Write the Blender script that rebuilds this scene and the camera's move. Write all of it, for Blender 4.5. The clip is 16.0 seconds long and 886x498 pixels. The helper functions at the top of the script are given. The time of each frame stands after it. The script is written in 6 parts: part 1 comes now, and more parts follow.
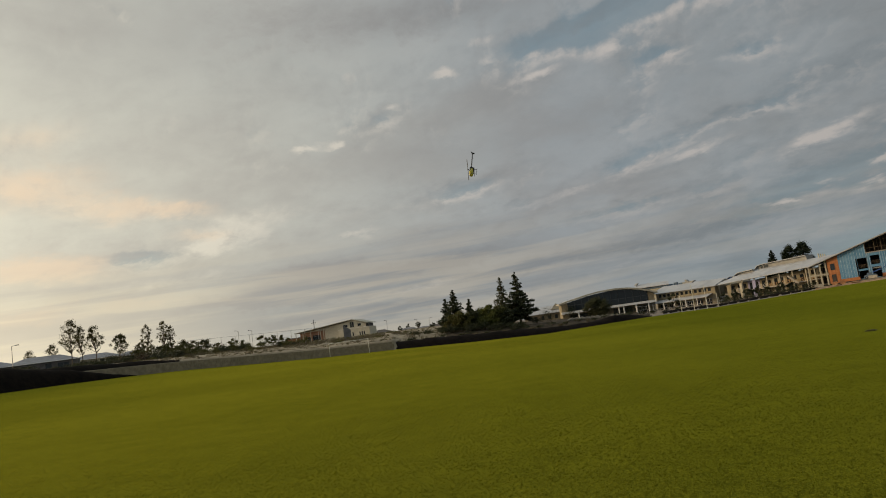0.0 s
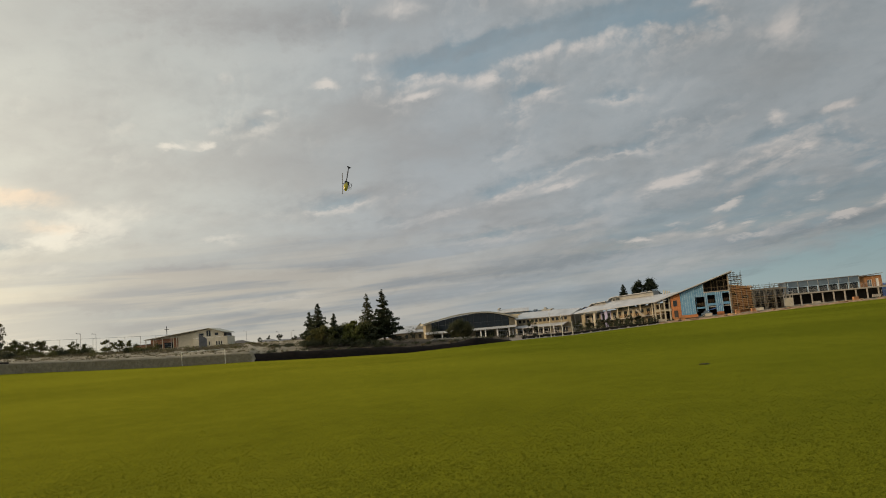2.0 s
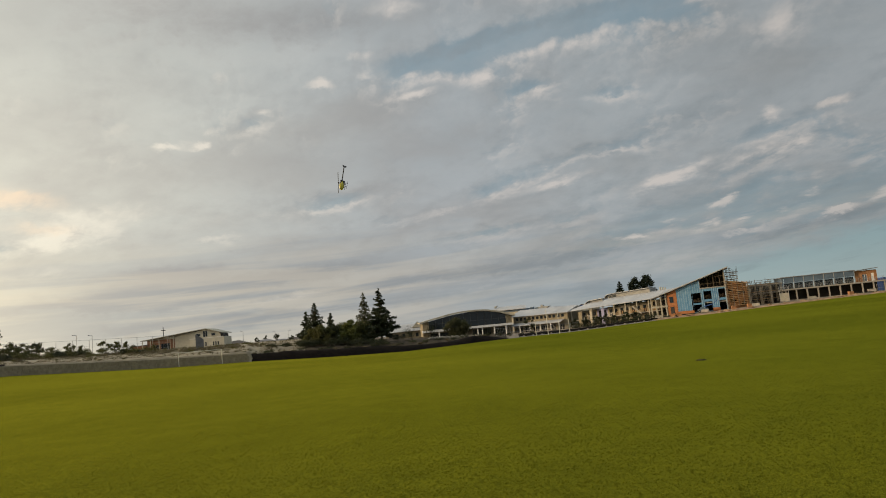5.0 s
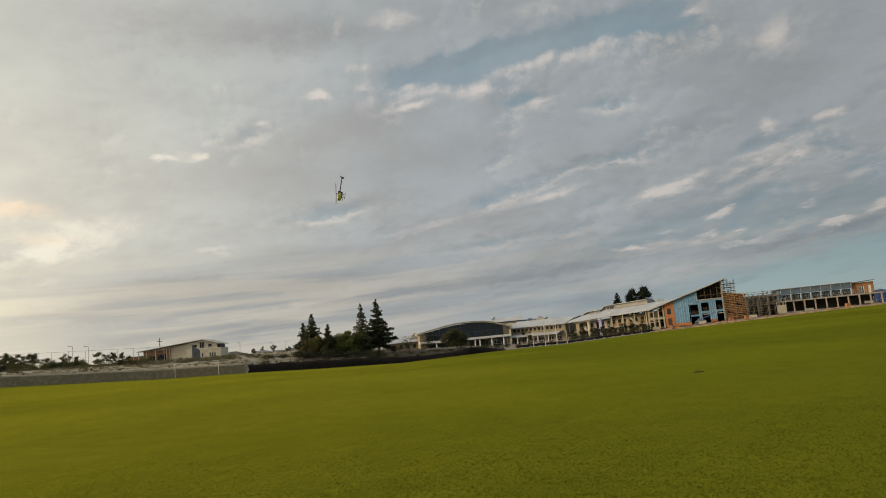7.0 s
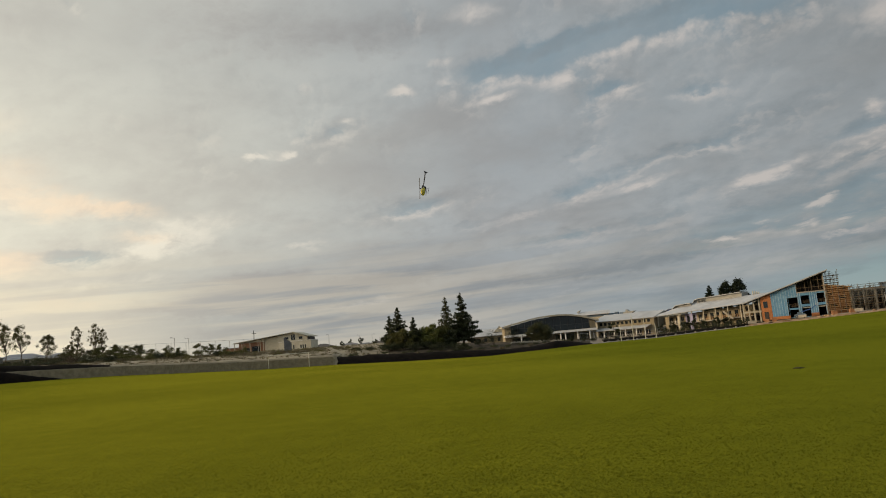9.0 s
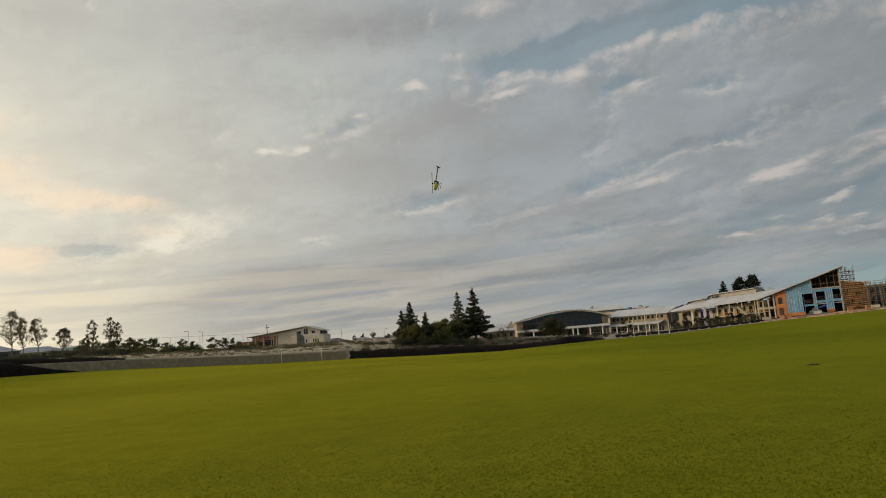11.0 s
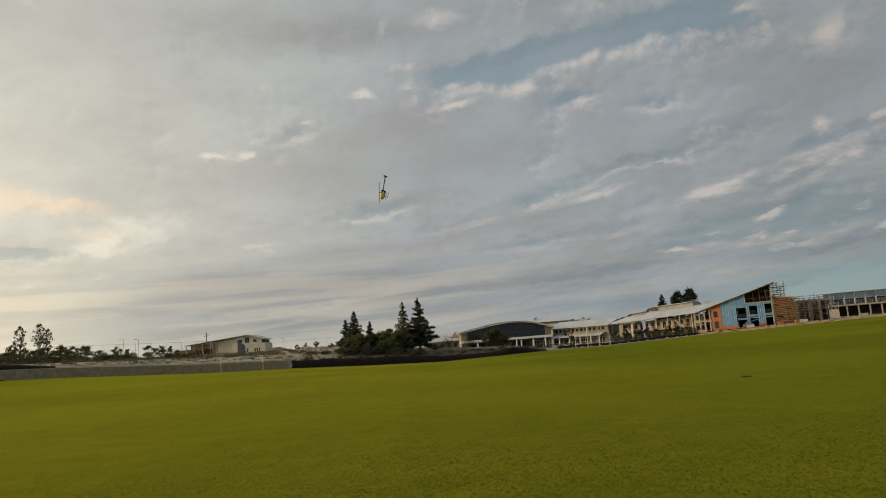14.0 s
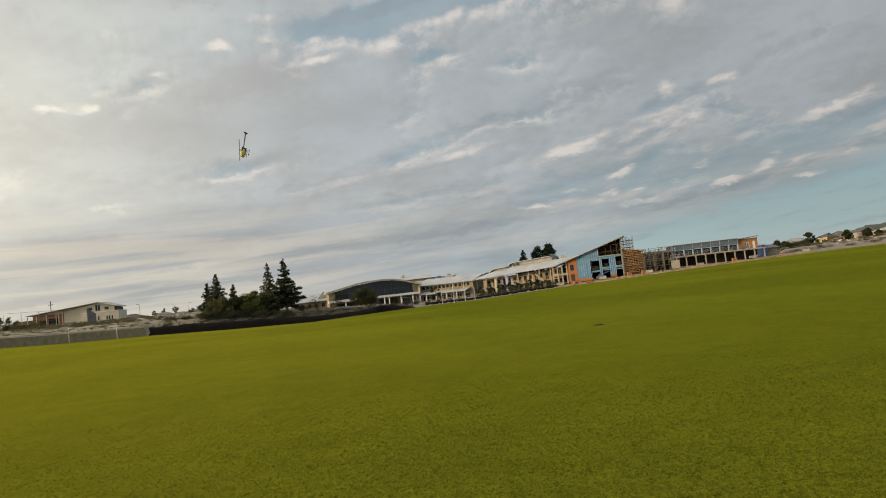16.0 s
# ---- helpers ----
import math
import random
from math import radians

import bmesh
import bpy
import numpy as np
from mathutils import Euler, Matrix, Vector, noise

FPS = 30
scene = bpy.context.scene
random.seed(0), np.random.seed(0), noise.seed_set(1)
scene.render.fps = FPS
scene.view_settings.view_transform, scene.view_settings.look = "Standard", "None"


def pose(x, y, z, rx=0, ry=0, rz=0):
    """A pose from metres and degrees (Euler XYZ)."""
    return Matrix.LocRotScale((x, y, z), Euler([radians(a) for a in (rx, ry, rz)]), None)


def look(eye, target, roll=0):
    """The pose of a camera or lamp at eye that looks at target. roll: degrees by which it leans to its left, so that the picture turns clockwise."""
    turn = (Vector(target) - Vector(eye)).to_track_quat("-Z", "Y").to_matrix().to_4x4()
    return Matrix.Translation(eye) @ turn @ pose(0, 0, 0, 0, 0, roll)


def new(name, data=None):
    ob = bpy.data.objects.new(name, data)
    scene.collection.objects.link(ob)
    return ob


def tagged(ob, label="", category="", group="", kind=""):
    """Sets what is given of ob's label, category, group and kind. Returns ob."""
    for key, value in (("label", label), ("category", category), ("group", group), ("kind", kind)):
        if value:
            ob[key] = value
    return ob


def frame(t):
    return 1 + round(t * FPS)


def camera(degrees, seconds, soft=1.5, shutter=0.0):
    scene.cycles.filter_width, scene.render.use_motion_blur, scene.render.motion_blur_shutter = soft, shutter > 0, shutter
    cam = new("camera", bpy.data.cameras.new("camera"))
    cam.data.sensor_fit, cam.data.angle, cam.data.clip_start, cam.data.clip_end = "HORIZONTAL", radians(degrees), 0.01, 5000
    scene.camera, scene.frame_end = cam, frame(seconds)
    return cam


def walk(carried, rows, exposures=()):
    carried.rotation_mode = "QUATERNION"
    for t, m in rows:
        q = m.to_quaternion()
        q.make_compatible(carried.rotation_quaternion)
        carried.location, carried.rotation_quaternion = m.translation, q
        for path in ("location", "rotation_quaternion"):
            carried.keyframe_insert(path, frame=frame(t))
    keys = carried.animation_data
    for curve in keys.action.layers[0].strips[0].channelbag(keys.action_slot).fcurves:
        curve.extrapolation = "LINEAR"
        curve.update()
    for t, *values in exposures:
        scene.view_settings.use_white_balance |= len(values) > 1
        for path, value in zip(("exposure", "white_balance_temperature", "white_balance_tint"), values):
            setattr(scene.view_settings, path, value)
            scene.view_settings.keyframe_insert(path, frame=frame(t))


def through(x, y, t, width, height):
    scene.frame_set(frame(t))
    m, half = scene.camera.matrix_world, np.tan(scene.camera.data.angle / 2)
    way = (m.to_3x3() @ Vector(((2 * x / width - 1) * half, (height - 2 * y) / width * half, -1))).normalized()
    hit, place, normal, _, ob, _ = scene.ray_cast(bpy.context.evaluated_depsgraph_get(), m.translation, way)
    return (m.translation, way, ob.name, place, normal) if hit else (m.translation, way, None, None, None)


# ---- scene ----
# ---- camera: a head-height camera that only turns ----
EYE_Z = 1.75
TURNS = (
    (0, 7.31, 6.60, 7.95),
    (0.5, 2.11, 6.09, 5.75),
    (1, 1.55, 7.23, 5.21),
    (1.5, -1.21, 6.54, 6.95),
    (2, -3.34, 6.78, 5.02),
    (2.5, -1.45, 6.83, 7.62),
    (3, -2.56, 5.70, 6.85),
    (3.5, -0.63, 6.28, 6.24),
    (4, -0.77, 6.62, 6.82),
    (4.5, -3.40, 6.59, 5.64),
    (7, -3.91, 7.50, 5.46),
    (7.5, -0.24, 8.06, 6.27),
    (8, -0.39, 7.17, 6.30),
    (8.5, 2.16, 7.57, 5.44),
    (11, 3.96, 7.27, 4.89),
    (11.5, 5.11, 6.86, 5.52),
    (12, 3.84, 6.73, 4.54),
    (12.5, 3.97, 6.93, 4.93),
    (13, 1.87, 6.66, 5.13),
    (13.5, -0.53, 7.60, 3.74),
    (14, -0.49, 7.72, 4.44),
    (14.5, 0.00, 7.60, 2.30),
    (15, -0.65, 5.50, 6.24),
    (15.5, -4.13, 3.89, 8.73),
    (16, -10.89, 3.39, 6.34),
)
cam = camera(64.0, 16.0, soft=1.0)
walk(cam, [(t, pose(0, 0, EYE_Z, 0, 0, y) @ pose(0, 0, 0, p, 0, 0) @ pose(0, 0, 0, 0, r, 0) @ pose(0, 0, 0, 90))
           for t, y, p, r in TURNS],
     ((0.0, -0.22), (0.5, -0.06), (1.0, 0.0), (2.0, 0.09), (2.5, 0.12), (7.5, 0.12), (8.5, 0.05), (11.0, 0.0), (14.0, 0.0), (15.0, 0.04), (15.5, 0.14), (16.0, 0.37)))

# ---- light: a low sun behind broken cloud ----
SUN_AZ, SUN_EL = -98.0, 12.0
GLOW_AZ = -84.0  # where the cloud is brightest


def heading(az, el=0.0):
    a, e = radians(az), radians(el)
    return Vector((math.sin(a) * math.cos(e), math.cos(a) * math.cos(e), math.sin(e)))


sun = new("sun", bpy.data.lights.new("sun", "SUN"))
sun.data.energy, sun.data.angle, sun.data.color = 2.7, radians(12), (1.0, 0.73, 0.44)
sun.matrix_world = look((0, 0, 60), Vector((0, 0, 60)) - heading(SUN_AZ, SUN_EL))

world = bpy.data.worlds.new("sky")
scene.world = world
world.use_nodes = True


class Nodes:
    """Short names for building a node tree."""

    def __init__(self, tree):
        self.tree = tree
        tree.nodes.clear()

    def add(self, kind):
        return self.tree.nodes.new(kind)

    def put(self, socket, value):
        if isinstance(value, bpy.types.NodeSocket):
            self.tree.links.new(value, socket)
        elif value is not None:
            if isinstance(value, (tuple, list)) and socket.type == "RGBA" and len(value) == 3:
                value = (*value, 1)
            socket.default_value = value

    def math(self, op, a, b=None, c=None, clamp=False):
        node = self.add("ShaderNodeMath")
        node.operation, node.use_clamp = op, clamp
        for socket, value in zip(node.inputs, (a, b, c)):
            self.put(socket, value)
        return node.outputs[0]

    def vec(self, op, a, b=None, scale=None):
        node = self.add("ShaderNodeVectorMath")
        node.operation = op
        self.put(node.inputs[0], a)
        self.put(node.inputs[1], b)
        if scale is not None:
            self.put(node.inputs["Scale"], scale)
        return node.outputs["Value" if op in ("DOT_PRODUCT", "LENGTH") else "Vector"]

    def join(self, x, y, z):
        node = self.add("ShaderNodeCombineXYZ")
        for socket, value in zip(node.inputs, (x, y, z)):
            self.put(socket, value)
        return node.outputs[0]

    def add_x(self, vector):
        node = self.add("ShaderNodeSeparateXYZ")
        self.put(node.inputs[0], vector)
        return node.outputs[0]

    def noise(self, vector, scale, detail=4.0, rough=0.5, bend=0.0):
        node = self.add("ShaderNodeTexNoise")
        for key, value in (("Vector", vector), ("Scale", scale), ("Detail", detail), ("Roughness", rough), ("Distortion", bend)):
            self.put(node.inputs[key], value)
        return node.outputs["Fac"]

    def ramp(self, value, low, high, to_low=0.0, to_high=1.0, kind="SMOOTHSTEP"):
        node = self.add("ShaderNodeMapRange")
        node.interpolation_type = kind
        for socket, v in zip(node.inputs, (value, low, high, to_low, to_high)):
            self.put(socket, v)
        return node.outputs[0]

    def mix(self, fac, a, b, blend="MIX"):
        node = self.add("ShaderNodeMix")
        node.data_type, node.blend_type = "RGBA", blend
        self.put(node.inputs["Factor"], fac)
        self.put(node.inputs[6], a)
        self.put(node.inputs[7], b)
        return node.outputs[2]


def build_sky():
    n = Nodes(world.node_tree)
    where = n.add("ShaderNodeTexCoord").outputs["Generated"]
    way = n.vec("NORMALIZE", where)
    split = n.add("ShaderNodeSeparateXYZ")
    n.put(split.inputs[0], way)
    x, y, z = split.outputs
    up = n.math("MAXIMUM", z, 0.0)
    thick = n.math("ADD", up, 0.33)
    # the cloud sheet seen from below: it draws together towards the horizon
    sheet = n.join(n.math("DIVIDE", x, thick), n.math("DIVIDE", y, thick), 0.0)
    turn = n.add("ShaderNodeVectorRotate")
    turn.rotation_type = "Z_AXIS"
    n.put(turn.inputs["Vector"], sheet)
    n.put(turn.inputs["Angle"], radians(-62.0))
    street = n.vec("MULTIPLY", turn.outputs[0], (1.0, 0.85, 1.0))
    drift = n.join(n.noise(street, 2.6, 3.0, 0.5), n.noise(n.vec("ADD", street, (5.2, 1.3, 0.0)), 2.6, 3.0, 0.5), 0.0)
    bent = n.vec("ADD", street, n.vec("SCALE", drift, scale=0.16))
    big = n.math("SUBTRACT", n.noise(bent, 2.0, 4.0, 0.5), 0.5)
    mid = n.math("SUBTRACT", n.noise(bent, 6.5, 6.0, 0.56), 0.5)
    fine = n.math("SUBTRACT", n.noise(bent, 22.0, 6.0, 0.58), 0.5)
    # bearing and height in degrees, made ragged by the same drift
    az = n.math("MULTIPLY", n.math("ARCTAN2", x, y), 57.2958)
    el = n.math("MULTIPLY", n.math("ARCSINE", z), 57.2958)
    across = n.math("ADD", az, n.math("MULTIPLY", mid, 3.5))
    rise = n.math("ADD", el, n.math("ADD", n.math("MULTIPLY", mid, 1.6), n.math("MULTIPLY", fine, 1.2)))
    place = n.join(across, rise, 0.0)

    def patches(rows, total=0.0, shift=(0.0, 0.0)):
        """Soft ovals: bearing, height, half-widths, tilt, strength."""
        for a, e, wa, we, tilt, amount in rows:
            oval = n.add("ShaderNodeMapping")
            oval.vector_type = "TEXTURE"
            n.put(oval.inputs["Vector"], n.join(across, rise, total))
            n.put(oval.inputs["Location"], (a - shift[0], e - shift[1], 0.0))
            n.put(oval.inputs["Rotation"], (0.0, 0.0, radians(tilt)))
            n.put(oval.inputs["Scale"], (wa, we, 1e6))
            far = n.vec("DOT_PRODUCT", oval.outputs[0], oval.outputs[0])
            total = n.math("MULTIPLY_ADD", n.math("POWER", 0.3679, far), amount, total)
        return total

    high_gaps = ((17.6, 22.9, 9, 1.2, 4, 0.9), (4.6, 21.7, 5.0, 1.3, 6, 0.95), (10, 22.6, 6, 0.9, 5, 0.5), (18.2, 17.5, 2.2, 0.6, 0, 0.6),
                 (11.6, 18.5, 1.8, 0.6, 0, 0.55), (25, 21.6, 3.5, 1.4, -20, 0.6), (-11.6, 17.6, 2.2, 0.7, 25, 0.4), (-30.5, 26.0, 1.5, 0.8, -30, 0.5))
    low_gaps = ((-5.5, 11.2, 3.8, 0.7, 4, 0.8), (27, 15.0, 5, 1.0, 6, 0.4), (30.5, 12.6, 5, 0.6, 10, 0.45), (15.5, 12.9, 5, 0.5, 5, 0.6),
                (9.5, 11.5, 6, 0.8, 10, 0.6), (38, 7.6, 9, 1.1, 9, 0.8), (21, 7.4, 9, 1.0, 8, 0.6), (-31, 8.6, 3, 0.4, 2, 0.6), (-29.8, 12.0, 1.6, 0.6, 0, 0.45), (7, 7.6, 8, 0.5, 6, 0.5), (-1, 9.3, 5, 0.4, 5, 0.4))
    thin = ((14, 21, 14, 4.5, 5, 0.34), (32, 10, 16, 5, 10, 0.27), (25, 6, 18, 3, 8, 0.32), (-12, 17.5, 6, 3, 0, 0.2), (-34, 9, 8, 5, 0, 0.15))
    bands = ((-17.8, 6.3, 5, 0.7, 3, 1.0), (-8.5, 5.5, 8, 0.7, 4, 1.1), (-24, 4.5, 6, 0.5, 2, 0.7), (-18, 4.6, 6, 1.0, 2, 0.7), (-17, 2.4, 7, 0.5, 1, 0.8), (-16, 4.2, 10, 2.6, 0, 0.4), (15, 5.4, 10, 0.9, 6, 0.8), (35, 5.7, 12, 0.5, 9, 0.9), (2, 4.4, 10, 0.5, 2, 0.9), (-6, 2.6, 14, 0.4, 1, 0.7),
             (8, 15.4, 10, 1.7, 8, 0.4), (-9, 14.6, 7, 1.6, 0, 0.45), (-4, 25, 8, 1.5, 0, 0.6), (24, 14.3, 9, 1.4, 8, 0.5), (-24, 18, 8, 2, -8, 0.25), (-17, 25.5, 11, 3, 0, 0.55), (-8, 8.2, 7, 0.8, 3, 0.5))
    puffs = ((-5.2, 20.3, 1.6, 0.5, -5, 0.9), (-1.4, 20.9, 1.0, 0.6, 10, 0.9), (-1.9, 22.2, 1.3, 0.6, 0, 0.8), (1.6, 18.9, 3.2, 0.45, 8, 0.9), (8.4, 19.8, 1.6, 0.7, 10, 0.9), (-17.4, 15.8, 1.5, 0.4, 8, 0.9),
             (-15.0, 15.8, 0.7, 0.4, 20, 0.9), (-13.8, 17.0, 1.0, 0.35, 10, 0.7), (-13.2, 20.8, 0.9, 0.6, 30, 0.7), (-9.8, 18.3, 1.0, 0.35, 0, 0.7), (21.5, 16.6, 2.2, 1.2, 30, 0.35), (29.9, 13.5, 0.9, 0.8, 50, 0.9), (33.5, 13.2, 1.6, 0.4, 10, 0.8),
             (31.5, 19.5, 5, 2.0, 15, 0.6), (14.5, 25.3, 5, 1.0, 5, 0.5), (1.5, 25.6, 4, 1.0, 0, 0.5))
    shelves = ((13, 10.8, 3.6, 0.5, 10, 0.6), (3, 9.4, 6, 0.5, 8, 0.4), (-25.6, 8.9, 4.5, 0.9, 6, 0.9), (-23, 10.8, 7, 1.1, 4, 0.5), (-28, 6.6, 6, 0.8, 3, 0.5), (-14.2, 8.8, 2.4, 0.5, 0, 0.6), (-6.6, 10.3, 2.2, 0.5, 10, 0.7),
               (-11, 3.7, 10, 0.35, 2, 0.5), (8, 3.2, 10, 0.3, 2, 0.4))
    right_shelves = ((22.4, 10.3, 4.0, 0.6, 14, 0.8), (30, 10.9, 5.0, 0.7, 12, 0.8), (18.6, 5.8, 1.5, 0.3, 2, 1.0), (24.3, 6.1, 1.5, 0.4, 15, 0.8),
               (29.4, 6.3, 0.8, 0.3, 5, 1.0), (26.8, 5.2, 2.2, 0.3, 6, 0.6), (27.1, 6.3, 0.8, 0.25, 6, 0.9), (36, 6.6, 1.0, 0.5, 20, 0.8),
               (31.5, 7.2, 1.2, 0.45, 8, 1.0), (25.5, 7.6, 1.3, 0.45, 8, 0.9), (33.2, 5.9, 1.0, 0.35, 6, 1.0), (21.6, 6.8, 1.1, 0.4, 5, 0.8),
               (38.5, 5.4, 1.3, 0.3, 6, 0.8), (41, 9.8, 4, 0.5, 12, 0.6), (41.6, 6.7, 1.0, 0.35, 5, 0.8))
    blush = ((-36.8, 17.5, 3.0, 1.0, 8, 0.7), (-37.5, 14.2, 4.5, 1.4, 4, 1.0), (-33, 12.4, 3.2, 1.0, -6, 0.9), (-27.5, 11.9, 2.6, 0.6, -10, 0.8), (-26.0, 9.9, 2.2, 0.5, -8, 0.6), (-37.5, 8.2, 5.0, 1.0, -4, 1.0), (-39, 5.0, 4.0, 0.8, 0, 0.9), (-30, 5.2, 5, 0.6, 2, 0.45))
    # rounded heaps: small cells with a soft edge, in two sizes
    heaps = n.add("ShaderNodeTexVoronoi")
    heaps.feature, heaps.normalize = "SMOOTH_F1", True
    for key, value in (("Vector", n.vec("MULTIPLY", place, (0.55, 1.15, 1.0))), ("Scale", 1.0), ("Detail", 3.0), ("Roughness", 0.6), ("Lacunarity", 2.3), ("Smoothness", 0.25)):
        n.put(heaps.inputs[key], value)
    heap = n.math("SUBTRACT", 0.30, heaps.outputs["Distance"])
    ragged = n.math("ADD", n.math("MULTIPLY", mid, 1.3), n.math("ADD", n.math("MULTIPLY", big, 1.0), n.math("MULTIPLY_ADD", heap, 1.5, n.math("MULTIPLY", fine, 1.1))))

    def tatter(shift=(0.0, 0.0)):
        """Cottony edge detail about zero, drawn together towards the horizon, at a place or a little aside of it."""
        a, e = n.math("ADD", az, shift[0]), n.math("ADD", el, shift[1])
        lift = n.math("MAXIMUM", n.math("MULTIPLY_ADD", a, -0.11, e), -3.0)
        flat = n.join(n.math("MULTIPLY", a, 0.45), n.math("MULTIPLY", n.math("LOGARITHM", n.math("ADD", lift, 6.0), 2.71828), 14.0), 0.0)
        cells = n.add("ShaderNodeTexVoronoi")
        cells.feature, cells.normalize = "SMOOTH_F1", True
        for key, value in (("Vector", n.vec("ADD", flat, n.vec("SCALE", n.join(n.noise(flat, 0.9, 3.0, 0.6), n.noise(n.vec("ADD", flat, (9.0, 3.0, 0.0)), 0.9, 3.0, 0.6), 0.0), scale=1.6))),
                           ("Scale", 0.95), ("Detail", 2.5), ("Roughness", 0.55), ("Lacunarity", 2.2), ("Smoothness", 0.3)):
            n.put(cells.inputs[key], value)
        return n.math("ADD", n.math("MULTIPLY", n.math("SUBTRACT", n.noise(flat, 0.36, 7.0, 0.54, 0.3), 0.5), 1.7), n.math("MULTIPLY", n.math("SUBTRACT", 0.30, cells.outputs["Distance"]), 1.1))

    def cover(shift=(0.0, 0.0)):
        """How open the cloud is: over about a half it is gone."""
        return n.math("SUBTRACT", patches(low_gaps, patches(thin, patches(high_gaps, 0.0, shift), shift), shift), n.math("MULTIPLY", tatter(shift), 1.0))

    fray = tatter()
    here, sunward = cover(), cover((-0.5, 0.45))
    gap = n.ramp(here, 0.34, 0.95)
    edge_lit = n.math("MULTIPLY", n.math("MULTIPLY", n.math("SUBTRACT", sunward, here), n.ramp(el, 5.0, 15.0, 1.0, 2.3), clamp=True), n.ramp(here, 0.05, 0.42))
    edge_dark = n.math("MULTIPLY", n.math("MULTIPLY", n.math("SUBTRACT", here, sunward), 1.6, clamp=True), n.ramp(here, -0.2, 0.4))
    # the sky is clear below the cloud's edge towards the houses
    open_low = n.ramp(n.math("SUBTRACT", n.math("ADD", n.math("MULTIPLY", az, 0.17), n.math("MULTIPLY_ADD", heap, 1.6, n.math("MULTIPLY", mid, 2.4))), el), -0.2, 2.4)
    open_low = n.math("MULTIPLY", open_low, n.math("MULTIPLY", n.ramp(az, 14.0, 26.0), n.ramp(az, 120.0, 60.0)))
    lump = n.ramp(n.math("MULTIPLY", n.math("MULTIPLY_ADD", patches(puffs), 0.85, patches(shelves, patches(right_shelves))), n.math("MULTIPLY_ADD", fray, 1.9, 1.0)), 0.2, 0.95)
    band = n.ramp(n.math("ADD", patches(bands), n.math("MULTIPLY", ragged, 0.5)), 0.1, 1.1)
    gap = n.math("MAXIMUM", gap, open_low)
    rim = n.math("MULTIPLY", edge_lit, n.math("MULTIPLY", n.math("SUBTRACT", 1.0, gap), 0.75))
    # how near to the sun's bearing the cloud hangs
    toward = n.vec("DOT_PRODUCT", way, tuple(heading(GLOW_AZ, SUN_EL)))
    low = n.math("POWER", n.math("SUBTRACT", 1.0, up), 14.0)
    warm = n.math("MAXIMUM", n.ramp(toward, 0.05, 0.82), n.math("MULTIPLY", low, n.ramp(toward, 0.0, 0.85, 0.0, 0.75)))
    warm = n.math("MULTIPLY", warm, n.ramp(z, 0.20, 0.44, 1.0, 0.62))
    hot = n.math("MAXIMUM", n.ramp(toward, 0.72, 0.9), n.ramp(n.math("MULTIPLY", patches(blush), n.math("MULTIPLY_ADD", fray, 1.2, 1.0)), 0.0, 1.15))
    low_warm = n.ramp(toward, -0.05, 0.8)
    cool = n.ramp(n.math("ADD", n.math("MULTIPLY", n.ramp(az, 2.0, 24.0), n.math("MULTIPLY", low, 0.5)), n.math("MULTIPLY_ADD", big, 1.6, n.math("MULTIPLY_ADD", mid, 0.8, n.math("MULTIPLY", z, 0.5)))), -0.25, 0.4)
    veil = n.mix(warm, n.mix(cool, (0.365, 0.373, 0.372), (0.275, 0.335, 0.372)), (0.77, 0.762, 0.63))
    low_veil = n.mix(warm, n.mix(n.ramp(az, 0.0, 20.0), (0.222, 0.228, 0.235), (0.175, 0.205, 0.222)), (0.52, 0.455, 0.41))
    lit = n.mix(warm, (0.58, 0.54, 0.505), (0.98, 0.915, 0.73))
    tone = n.math("ADD", n.math("MULTIPLY", big, 2.4), n.math("ADD", n.math("MULTIPLY_ADD", mid, 1.4, n.math("MULTIPLY", heap, 0.35)), n.math("MULTIPLY", fine, 0.45)))
    # long level streaks low over the horizon
    streak = n.noise(n.join(n.math("MULTIPLY", az, 0.07), n.math("MULTIPLY", el, 0.75), 0.0), 1.0, 5.0, 0.6, 0.5)
    tone = n.math("MULTIPLY_ADD", n.math("MULTIPLY", n.math("SUBTRACT", streak, 0.5), low), 5.0, n.math("MULTIPLY", tone, n.math("MULTIPLY_ADD", low, -0.5, 1.0)))
    cloud = n.mix(n.ramp(tone, -0.7, 0.8), n.mix(0.45, veil, low_veil), n.mix(0.35, veil, lit))
    cloud = n.mix(n.math("MULTIPLY", band, 0.72), cloud, low_veil)
    cloud = n.mix(n.math("MULTIPLY", lump, 0.9), cloud, lit)
    cloud = n.mix(n.math("MULTIPLY", hot, 0.66), cloud, (1.02, 0.78, 0.54))
    air = n.add("ShaderNodeTexSky")
    air.sky_type, air.sun_disc, air.sun_elevation, air.sun_rotation = "NISHITA", False, radians(SUN_EL), radians(SUN_AZ)
    clear = n.mix(0.8, n.vec("SCALE", air.outputs[0], scale=0.06), n.mix(warm, n.mix(open_low, (0.205, 0.305, 0.365), (0.25, 0.385, 0.435)), (0.50, 0.56, 0.54)))
    haze = n.math("POWER", n.math("SUBTRACT", 1.0, up), 24.0)
    clear = n.mix(n.math("MULTIPLY", haze, 0.6), clear, n.mix(warm, (0.54, 0.59, 0.53), (0.70, 0.64, 0.49)))
    bare = n.math("MAXIMUM", n.math("MULTIPLY", gap, n.ramp(n.noise(bent, 3.4, 5.0, 0.6), 0.3, 0.7, 0.4, 0.8)), n.math("MULTIPLY", open_low, 0.92))
